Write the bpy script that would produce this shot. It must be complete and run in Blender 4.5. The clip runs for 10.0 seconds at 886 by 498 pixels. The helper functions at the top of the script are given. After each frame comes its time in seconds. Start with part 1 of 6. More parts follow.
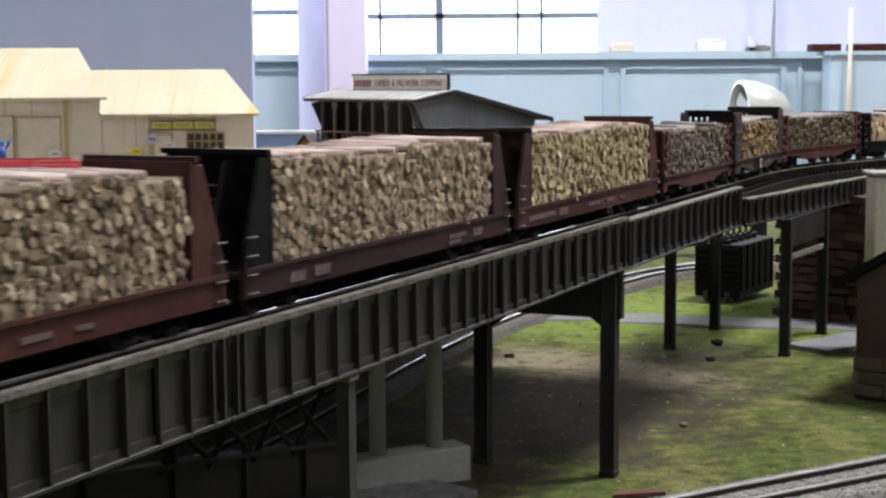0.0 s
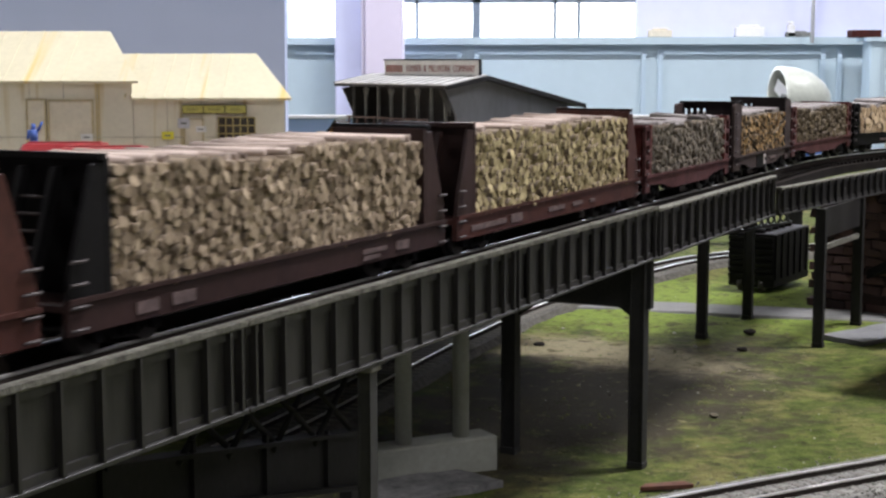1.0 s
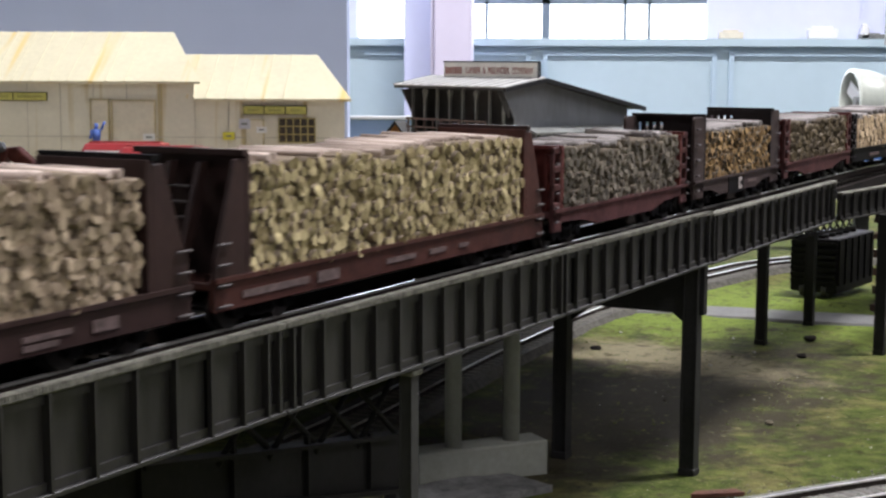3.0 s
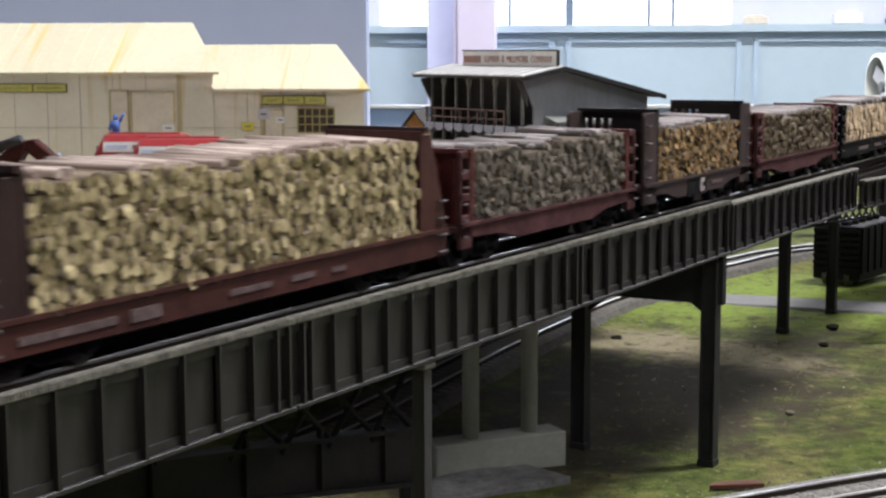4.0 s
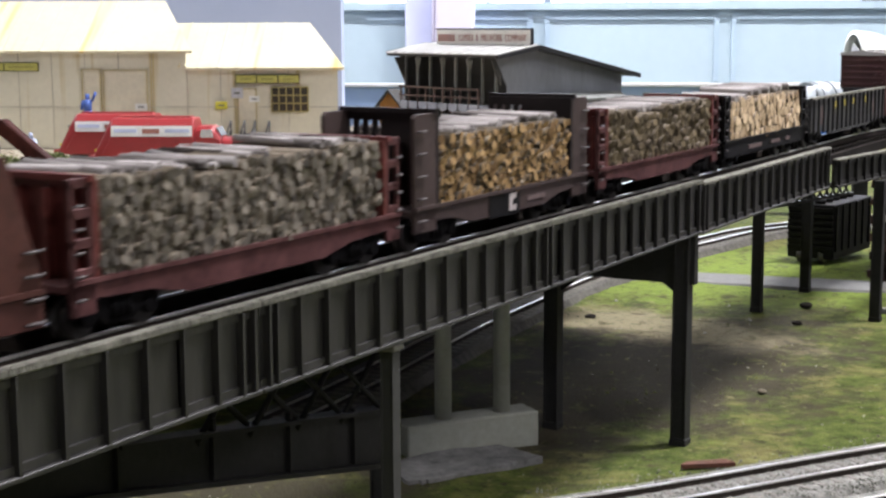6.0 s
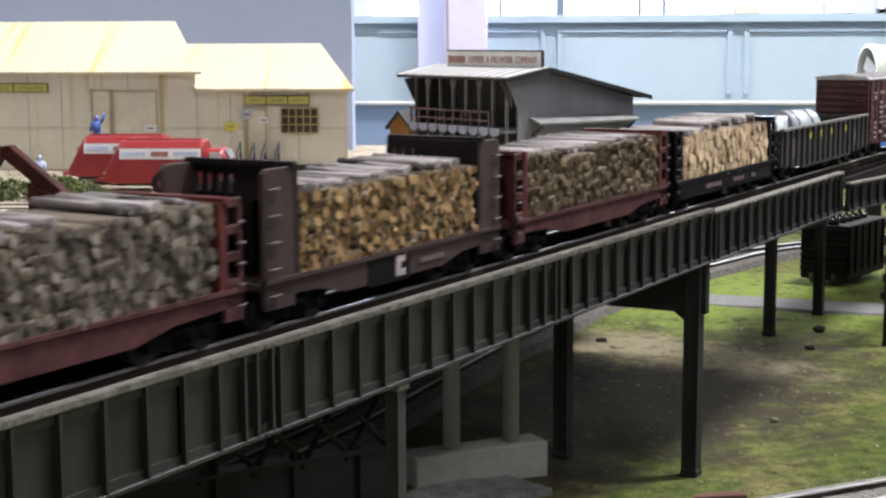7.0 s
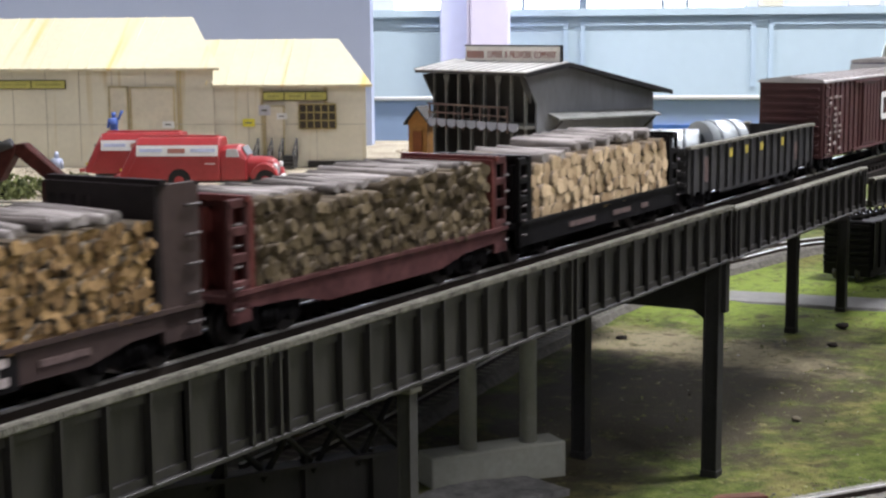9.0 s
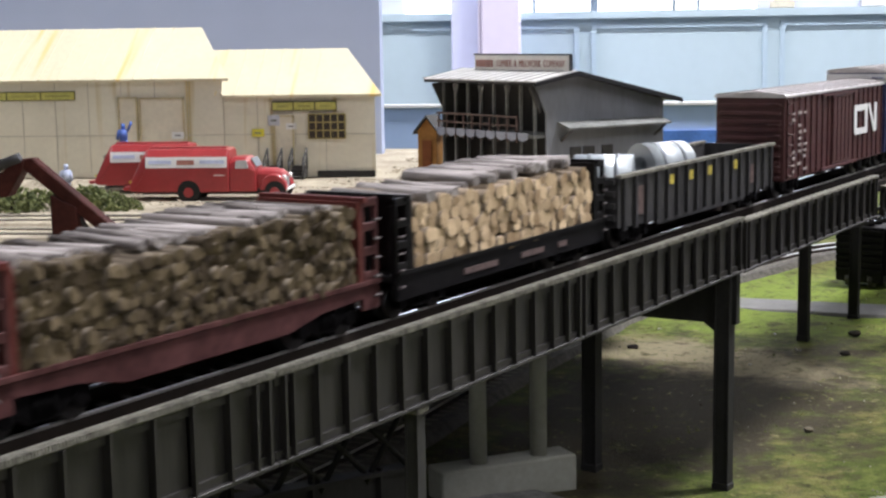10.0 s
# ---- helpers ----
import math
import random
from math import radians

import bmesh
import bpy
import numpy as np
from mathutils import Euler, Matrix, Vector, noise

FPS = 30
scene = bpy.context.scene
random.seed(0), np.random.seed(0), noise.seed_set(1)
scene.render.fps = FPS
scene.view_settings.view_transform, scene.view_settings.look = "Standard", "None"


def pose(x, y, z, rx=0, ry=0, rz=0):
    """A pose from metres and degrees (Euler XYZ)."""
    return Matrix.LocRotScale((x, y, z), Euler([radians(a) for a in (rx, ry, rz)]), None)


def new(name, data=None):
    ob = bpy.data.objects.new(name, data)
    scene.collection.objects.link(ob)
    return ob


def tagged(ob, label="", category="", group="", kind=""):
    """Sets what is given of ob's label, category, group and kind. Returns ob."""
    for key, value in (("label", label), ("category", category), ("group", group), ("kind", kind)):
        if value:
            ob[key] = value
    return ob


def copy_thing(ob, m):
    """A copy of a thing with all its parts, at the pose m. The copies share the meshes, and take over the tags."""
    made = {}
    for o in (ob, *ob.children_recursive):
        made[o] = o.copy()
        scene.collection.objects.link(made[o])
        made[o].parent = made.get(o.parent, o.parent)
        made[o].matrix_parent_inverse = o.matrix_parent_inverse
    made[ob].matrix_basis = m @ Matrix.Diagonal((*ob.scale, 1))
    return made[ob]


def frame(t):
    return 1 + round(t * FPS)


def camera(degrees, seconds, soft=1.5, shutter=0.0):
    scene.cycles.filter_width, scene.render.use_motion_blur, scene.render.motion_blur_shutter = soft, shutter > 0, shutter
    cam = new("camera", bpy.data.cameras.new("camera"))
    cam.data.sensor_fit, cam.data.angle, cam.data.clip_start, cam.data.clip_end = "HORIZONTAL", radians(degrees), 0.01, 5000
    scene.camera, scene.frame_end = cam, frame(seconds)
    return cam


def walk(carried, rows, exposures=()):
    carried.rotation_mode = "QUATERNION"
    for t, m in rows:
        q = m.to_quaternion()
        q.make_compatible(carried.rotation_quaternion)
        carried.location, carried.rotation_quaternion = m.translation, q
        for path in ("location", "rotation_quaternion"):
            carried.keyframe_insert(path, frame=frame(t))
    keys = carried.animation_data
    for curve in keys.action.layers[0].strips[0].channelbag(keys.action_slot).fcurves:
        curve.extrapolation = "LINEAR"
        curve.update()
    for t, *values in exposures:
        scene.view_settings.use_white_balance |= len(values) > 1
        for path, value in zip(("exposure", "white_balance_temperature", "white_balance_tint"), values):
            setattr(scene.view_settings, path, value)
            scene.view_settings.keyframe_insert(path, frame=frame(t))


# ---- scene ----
# A model railway at HO scale, 1:87: x to the right, y away from the eye, z up from the lower ground.
cam = camera(33.0, 10.0, soft=2.4, shutter=0.8)


def eye(x, y, z, yaw, pitch, lean):
    """Camera pose: yaw to the right, pitch up and lean, in degrees."""
    return pose(x, y, z) @ pose(0, 0, 0, 0, 0, -yaw) @ pose(0, 0, 0, 90 + pitch) @ pose(0, 0, 0, 0, 0, lean)


WALK = [
    (0.0, eye(0.0031, 0.0002, 0.1634, 0.054, -6.624, -0.355)),
    (0.5, eye(0.0041, 0.0029, 0.1631, -0.528, -7.011, -0.325)),
    (1.0, eye(0.0063, 0.0055, 0.1643, -1.331, -7.225, -0.041)),
    (1.5, eye(0.0086, 0.0065, 0.1654, -2.036, -7.240, 0.087)),
    (2.0, eye(0.0108, 0.0063, 0.1660, -2.597, -7.171, 0.079)),
    (2.5, eye(0.0118, 0.0057, 0.1647, -3.225, -7.146, 0.257)),
    (4.0, eye(0.0162, 0.0096, 0.1661, -4.954, -7.684, -0.204)),
    (4.5, eye(0.0173, 0.0088, 0.1649, -4.658, -8.097, -0.379)),
    (5.0, eye(0.0187, 0.0089, 0.1644, -4.363, -8.471, -0.196)),
    (5.5, eye(0.0189, 0.0094, 0.1648, -4.062, -8.694, -0.239)),
    (7.0, eye(0.0202, 0.0178, 0.1730, -4.648, -8.119, -0.229)),
    (7.5, eye(0.0221, 0.0205, 0.1743, -4.898, -8.129, -0.334)),
    (8.0, eye(0.0228, 0.0225, 0.1739, -5.061, -8.084, -0.308)),
    (8.5, eye(0.0232, 0.0237, 0.1737, -5.281, -8.191, -0.335)),
    (9.0, eye(0.0225, 0.0245, 0.1737, -5.559, -8.348, -0.461)),
    (9.5, eye(0.0226, 0.0258, 0.1764, -5.848, -8.345, -0.560)),
    (10.0, eye(0.0238, 0.0273, 0.1775, -6.048, -8.240, -0.875)),
]
walk(cam, WALK, [(0.0, 0.08), (2.5, 0.1), (4.0, 0.17), (4.5, 0.25), (5.0, 0.46), (5.5, 0.58), (5.7, 0.58), (7.0, 0.36), (7.5, 0.35), (10.0, 0.28)])

# ---- world and light ----
world = bpy.data.worlds.new("hall_daylight")
scene.world = world
world.use_nodes = True
wn = world.node_tree.nodes
sky = wn.new("ShaderNodeTexSky")
sky.sky_type = "NISHITA"
sky.sun_disc = False
sky.sun_elevation, sky.sun_rotation = radians(40), radians(20)
world.node_tree.links.new(sky.outputs[0], wn["Background"].inputs[0])
wn["Background"].inputs[1].default_value = 0.1


def area_lamp(name, m, sx, sy, watts, colour):
    data = bpy.data.lights.new(name, "AREA")
    data.shape, data.size, data.size_y, data.energy, data.color = "RECTANGLE", sx, sy, watts, colour
    ob = new(name, data)
    ob.matrix_world = m
    return ob


LAMP_PLACES = ((0.85, 0.95, 80), (-2.2, 0.5, 16), (2.7, 0.5, 16), (-1.6, 4.6, 56), (0.5, 4.6, 56), (2.6, 4.6, 56), (1.6, -1.6, 27))
# Unseen tubes under the hall's ceiling, placed and weighted as key and fill light
for lx, ly, watts in LAMP_PLACES:
    area_lamp("unseen_ceiling_lamp", pose(lx, ly, 2.08), 0.6, 0.2, watts, (0.945, 0.935, 1.0))
# Daylight in the openings of the far windows
area_lamp("window_light", pose(0.1, 6.25, 0.9, -90, 0, 0), 2.4, 1.2, 40, (0.75, 0.85, 1.0))

# ---- materials ----


def mat(name, base, rough=0.6, metal=0.0, var=0.25, fine=400.0, coarse=60.0, bump=0.15, other=None, per="", spec=0.5, stretch=(1, 1, 1)):
    """A painted or raw surface: two scales of noise change its colour, the fine one gives relief. per: object or island, for repeats."""
    m = bpy.data.materials.new(name)
    m.use_nodes = True
    nt = m.node_tree
    n, link = nt.nodes, nt.links.new
    b = n["Principled BSDF"]
    b.inputs["Roughness"].default_value, b.inputs["Metallic"].default_value = rough, metal
    b.inputs["Specular IOR Level"].default_value = spec
    tc, mp = n.new("ShaderNodeTexCoord"), n.new("ShaderNodeMapping")
    mp.inputs["Scale"].default_value = stretch
    link(tc.outputs["Object"], mp.inputs[0])
    a, c = n.new("ShaderNodeTexNoise"), n.new("ShaderNodeTexNoise")
    a.inputs["Scale"].default_value, c.inputs["Scale"].default_value = fine, coarse
    a.inputs["Detail"].default_value = c.inputs["Detail"].default_value = 3
    link(mp.outputs[0], a.inputs[0]), link(mp.outputs[0], c.inputs[0])
    ramp = n.new("ShaderNodeValToRGB")
    dark = [v * (1 - var) for v in base]
    lite = other or [min(0.95, v * (1 + var)) for v in base]
    ramp.color_ramp.elements[0].position, ramp.color_ramp.elements[1].position = 0.32, 0.68
    ramp.color_ramp.elements[0].color, ramp.color_ramp.elements[1].color = (*dark, 1), (*lite, 1)
    mid = n.new("ShaderNodeMath")
    mid.operation = "MULTIPLY_ADD"
    link(c.outputs[0], mid.inputs[0])
    mid.inputs[1].default_value = 0.6
    half = n.new("ShaderNodeMath")
    half.operation = "MULTIPLY"
    link(a.outputs[0], half.inputs[0])
    half.inputs[1].default_value = 0.4
    link(half.outputs[0], mid.inputs[2])
    if per:
        info = n.new("ShaderNodeObjectInfo" if per == "object" else "ShaderNodeNewGeometry")
        mix = n.new("ShaderNodeMix")
        mix.inputs[0].default_value = 0.6
        link(mid.outputs[0], mix.inputs[2]), link(info.outputs["Random" if per == "object" else "Random Per Island"], mix.inputs[3])
        link(mix.outputs[0], ramp.inputs[0])
        ramp.color_ramp.elements[0].position, ramp.color_ramp.elements[1].position = 0.2, 0.85
    else:
        link(mid.outputs[0], ramp.inputs[0])
    link(ramp.outputs[0], b.inputs["Base Color"])
    if bump:
        bp = n.new("ShaderNodeBump")
        bp.inputs["Strength"].default_value, bp.inputs["Distance"].default_value = bump, 0.0006
        link(a.outputs[0], bp.inputs["Height"]), link(bp.outputs[0], b.inputs["Normal"])
    return m


def streaked(name, base, streak, rough=0.6, scale=55.0, edge=0.62):
    """Sheet metal with rust running down it."""
    m = mat(name, base, rough, var=0.08, fine=300, coarse=20, bump=0.05)
    n, link = m.node_tree.nodes, m.node_tree.links.new
    b = n["Principled BSDF"]
    was = b.inputs["Base Color"].links[0].from_socket
    tc, mp, ns = n.new("ShaderNodeTexCoord"), n.new("ShaderNodeMapping"), n.new("ShaderNodeTexNoise")
    mp.inputs["Scale"].default_value = (1, 0.05, 0.05)
    ns.inputs["Scale"].default_value = scale
    ns.inputs["Detail"].default_value = 2
    link(tc.outputs["Object"], mp.inputs[0]), link(mp.outputs[0], ns.inputs[0])
    rp = n.new("ShaderNodeValToRGB")
    rp.color_ramp.elements[0].position, rp.color_ramp.elements[1].position = edge, edge + 0.1
    link(ns.outputs[0], rp.inputs[0])
    mx = n.new("ShaderNodeMix")
    mx.data_type = "RGBA"
    link(rp.outputs[0], mx.inputs[0]), link(was, mx.inputs[6])
    mx.inputs[7].default_value = (*streak, 1)
    link(mx.outputs[2], b.inputs["Base Color"])
    return m


STEEL = mat("bridge_paint", (0.0145, 0.0131, 0.013), 0.48, var=0.4, coarse=90, stretch=(1, 1, 0.2), other=(0.0315, 0.0285, 0.0265), spec=0.5)
LOWER_STEEL = mat("lower_bridge_paint", (0.009, 0.0085, 0.0085), 0.65, var=0.4, coarse=60, other=(0.014, 0.013, 0.013), spec=0.15)
FLANGE = mat("dusty_and_lit_steel", (0.155, 0.148, 0.125), 0.9, var=0.5, fine=700, coarse=260, bump=0.6, spec=0.15)
BLACK = mat("black_steel", (0.012, 0.012, 0.013), 0.5, var=0.3)
POST = mat("black_post", (0.016, 0.0155, 0.015), 0.65, var=0.4, fine=700, spec=0.3)
RAIL = mat("rail_steel", (0.8, 0.78, 0.74), 0.3, 0.8, var=0.1, bump=0.01)
RAIL_SIDE = mat("rail_rust", (0.024, 0.018, 0.014), 0.75, spec=0.2)
TIE = mat("tie_wood", (0.016, 0.013, 0.011), 0.9, var=0.4, spec=0.1)
TIE_PALE = mat("dusty_tie", (0.17, 0.155, 0.135), 0.9, var=0.35)
CONCRETE = mat("concrete", (0.27, 0.27, 0.23), 0.85, var=0.15, fine=500)
CREAM = mat("cream_paint", (0.66, 0.61, 0.49), 0.7, var=0.12)
BROWN = mat("boxcar_brown", (0.05, 0.0175, 0.0135), 0.55, var=0.35, other=(0.08, 0.028, 0.021), spec=0.25)
DARK_BROWN = mat("dark_brown", (0.032, 0.016, 0.014), 0.55, var=0.3, spec=0.25)
SOOT_BROWN = mat("soot_brown", (0.016, 0.0115, 0.0115), 0.6, var=0.4, spec=0.15)
RED_BROWN = mat("red_brown", (0.105, 0.024, 0.02), 0.5, var=0.25, spec=0.3)
BOX_BROWN = mat("boxcar_maroon", (0.07, 0.023, 0.023), 0.5, var=0.25)
RUST_RED = mat("freight_red", (0.072, 0.022, 0.021), 0.65, var=0.45, coarse=110, other=(0.105, 0.042, 0.04), spec=0.2)
BEIGE_BROWN = mat("grey_brown", (0.046, 0.03, 0.027), 0.6, var=0.25, spec=0.25)
CAR_BLACK = mat("car_black", (0.008, 0.0072, 0.0075), 0.55, var=0.35, spec=0.12)
WORN_IRON = mat("worn_iron", (0.075, 0.062, 0.06), 0.6, 0.2, var=0.4)
GON_GREY = mat("gondola_grey", (0.034, 0.033, 0.035), 0.55, var=0.45, coarse=120, other=(0.065, 0.062, 0.062), stretch=(1, 1, 0.3), spec=0.3)
BLUE_CAR = mat("dark_blue", (0.03, 0.035, 0.11), 0.5, var=0.2)
LETTER = mat("worn_lettering", (0.36, 0.31, 0.29), 0.7, var=0.4)
LETTER_DIM = mat("faded_lettering", (0.1, 0.066, 0.06), 0.75, var=0.5, fine=900, coarse=300)
WHITE = mat("white_paint", (0.75, 0.75, 0.74), 0.6, var=0.06)
YELLOW = mat("yellow_paint", (0.7, 0.64, 0.07), 0.6, var=0.1)
BARK_P = mat("log_bark_pale", (0.38, 0.29, 0.24), 0.9, var=0.35, per="object", other=(0.6, 0.49, 0.42), stretch=(1, 0.2, 1), spec=0.15)
BARK_G = mat("log_bark_grey", (0.15, 0.125, 0.115), 0.9, var=0.6, fine=600, coarse=170, bump=0.7, per="object", other=(0.4, 0.365, 0.35), stretch=(1, 0.45, 1), spec=0.12)
BARK_D = mat("log_bark_dark", (0.11, 0.085, 0.062), 0.9, var=0.4, per="object", other=(0.2, 0.165, 0.125), stretch=(1, 0.2, 1), spec=0.1)
BARK_M = mat("log_bark_mid", (0.23, 0.18, 0.13), 0.9, var=0.4, per="object", other=(0.34, 0.27, 0.2), stretch=(1, 0.2, 1), spec=0.1)
COIL = mat("galvanised_coil", (0.46, 0.5, 0.52), 0.4, 0.5, var=0.08, bump=0.03)


def wood_pair(name, dark, lite):
    return [mat(name + "_end", dark, 0.85, var=0.3, fine=900, coarse=300, bump=0.4, other=lite, per=p, spec=0.08) for p in ("object", "island")]


WOOD = {
    "pale": wood_pair("pale_wood", (0.24, 0.178, 0.12), (0.46, 0.36, 0.25)),
    "yellow": wood_pair("yellow_wood", (0.26, 0.2, 0.1), (0.54, 0.445, 0.25)),
    "grey": wood_pair("grey_wood", (0.075, 0.065, 0.055), (0.215, 0.185, 0.148)),
    "orange": wood_pair("orange_wood", (0.17, 0.1, 0.046), (0.38, 0.245, 0.115)),
    "olive": wood_pair("olive_wood", (0.066, 0.049, 0.031), (0.142, 0.108, 0.064)),
    "fresh": wood_pair("fresh_wood", (0.36, 0.245, 0.14), (0.66, 0.5, 0.32)),
}
ROOF_Y = streaked("cream_roof_sheet", (0.665, 0.61, 0.435), (0.68, 0.52, 0.2), 0.6, 80, 0.61)
WALL_Y = streaked("beige_wall_sheet", (0.71, 0.675, 0.555), (0.52, 0.42, 0.19), 0.7, 95, 0.585)
SHED_GREY = mat("shed_grey_boards", (0.185, 0.195, 0.215), 0.85, var=0.15, stretch=(1, 1, 0.3))
SHED_DARK = mat("shed_dark_wood_and_shade", (0.05, 0.048, 0.045), 0.8, var=0.3)
SHED_POST = mat("shed_posts", (0.17, 0.175, 0.165), 0.8, var=0.35)
SHED_RAIL = mat("shed_brown_rail", (0.13, 0.09, 0.078), 0.8, var=0.3)
SHED_ROOF = mat("shed_roof_sheet", (0.52, 0.51, 0.49), 0.6, var=0.2, stretch=(1, 0.3, 1))
SIGN_CREAM = mat("sign_cream", (0.8, 0.77, 0.7), 0.7, var=0.12)
VALANCE = mat("valance_paint", (0.36, 0.38, 0.45), 0.8, var=0.2)
SIGN_RED = mat("sign_red", (0.33, 0.14, 0.11), 0.7, var=0.3)
ORANGE_WOOD = mat("outhouse_wood", (0.42, 0.2, 0.05), 0.8, var=0.25)
TRUCK_RED = mat("truck_red", (0.34, 0.038, 0.042), 0.3, var=0.15, bump=0.02)
GLASS_GREY = mat("window_grey", (0.3, 0.33, 0.36), 0.15, var=0.1, bump=0)
NOTICE_GREY = mat("notice_grey", (0.5, 0.51, 0.56), 0.6)
TYRE = mat("tyre_rubber", (0.012, 0.012, 0.012), 0.8)
CRANE_RUST = mat("loader_rust", (0.04, 0.009, 0.007), 0.7, var=0.5, other=(0.07, 0.018, 0.014), spec=0.15)
BUSH = mat("bush_green", (0.08, 0.11, 0.03), 0.9, var=0.5, other=(0.2, 0.22, 0.08), per="island")
FIGURE = mat("figure_blue", (0.08, 0.16, 0.5), 0.6, var=0.2)
FIGURE_PALE = mat("figure_pale", (0.4, 0.45, 0.58), 0.6, var=0.2)
GRAVEL = mat("gravel", (0.17, 0.165, 0.145), 0.95, var=0.5, fine=700, coarse=250, bump=0.8, other=(0.3, 0.29, 0.26))
# gravel with the shade under the raised yard put into its colour
SHADED_GRAVEL = mat("shaded_gravel", (0.075, 0.07, 0.058), 0.95, var=0.5, fine=700, coarse=250, bump=0.8, other=(0.13, 0.12, 0.1))
YARD = mat("yard_dirt", (0.33, 0.28, 0.2), 0.95, var=0.35, fine=500, coarse=40, bump=0.6, other=(0.5, 0.44, 0.33))
STONE_DARK = mat("red_stone", (0.045, 0.024, 0.021), 0.95, var=0.6, fine=300, coarse=150, bump=1.0, per="object", other=(0.1, 0.055, 0.05))
STONE_TAN = mat("tan_stone", (0.13, 0.11, 0.07), 0.9, var=0.3, per="object")
BLD_BROWN = mat("brown_wall", (0.06, 0.036, 0.034), 0.8, var=0.2)
ROOF_DARK = mat("dark_roof", (0.01, 0.01, 0.01), 1.0, spec=0.05)
TARP = mat("grey_sheet", (0.17, 0.165, 0.16), 0.9, var=0.45, fine=500, coarse=120, bump=0.6)
ROAD = mat("grey_path", (0.155, 0.152, 0.145), 0.95, var=0.2, fine=600, coarse=100, bump=0.4)
RED_STICK = mat("red_wood", (0.12, 0.045, 0.028), 0.8, var=0.4)
BACKDROP = mat("backdrop_blue", (0.42, 0.485, 0.665), 0.9, var=0.04, fine=20, coarse=3, bump=0)
WALL_BLUE = mat("wall_blue", (0.425, 0.53, 0.58), 0.7, var=0.04, fine=20, coarse=2, bump=0)
WALL_LILAC = mat("wall_lilac", (0.62, 0.65, 0.85), 0.8, var=0.04, fine=20, coarse=2, bump=0)
WALL_TRIM = mat("wall_trim", (0.4, 0.51, 0.59), 0.7, var=0.04, fine=20, coarse=2, bump=0)
COLUMN = mat("column_paint", (0.6, 0.55, 0.66), 0.7, var=0.04, fine=20, coarse=2, bump=0)
HALL_DULL = mat("hall_dull_paint", (0.62, 0.62, 0.65), 0.8, var=0.05, fine=20, coarse=2, bump=0)
HALL_GREY = mat("hall_floor", (0.26, 0.26, 0.26), 0.6, var=0.1, fine=20, coarse=2)
HALL_WHITE = mat("hall_white", (0.75, 0.75, 0.74), 0.8, var=0.04, fine=20, coarse=2, bump=0)
FRAME_DARK = mat("window_frame_paint", (0.16, 0.2, 0.24), 0.6)
SHINY = mat("clear_plastic", (0.44, 0.46, 0.4), 0.35, var=0.1, bump=0)
BLUE_BOX = mat("blue_plastic", (0.08, 0.2, 0.55), 0.5)


def glow(name, colour, strength):
    m = bpy.data.materials.new(name)
    m.use_nodes = True
    b = m.node_tree.nodes["Principled BSDF"]
    b.inputs["Emission Color"].default_value, b.inputs["Emission Strength"].default_value = (*colour, 1), strength
    b.inputs["Base Color"].default_value = (0.8, 0.8, 0.8, 1)
    return m


DAYLIGHT = glow("daylight", (0.93, 0.97, 1.0), 2.6)
TUBE = glow("tube_light", (1.0, 0.97, 0.9), 6.0)


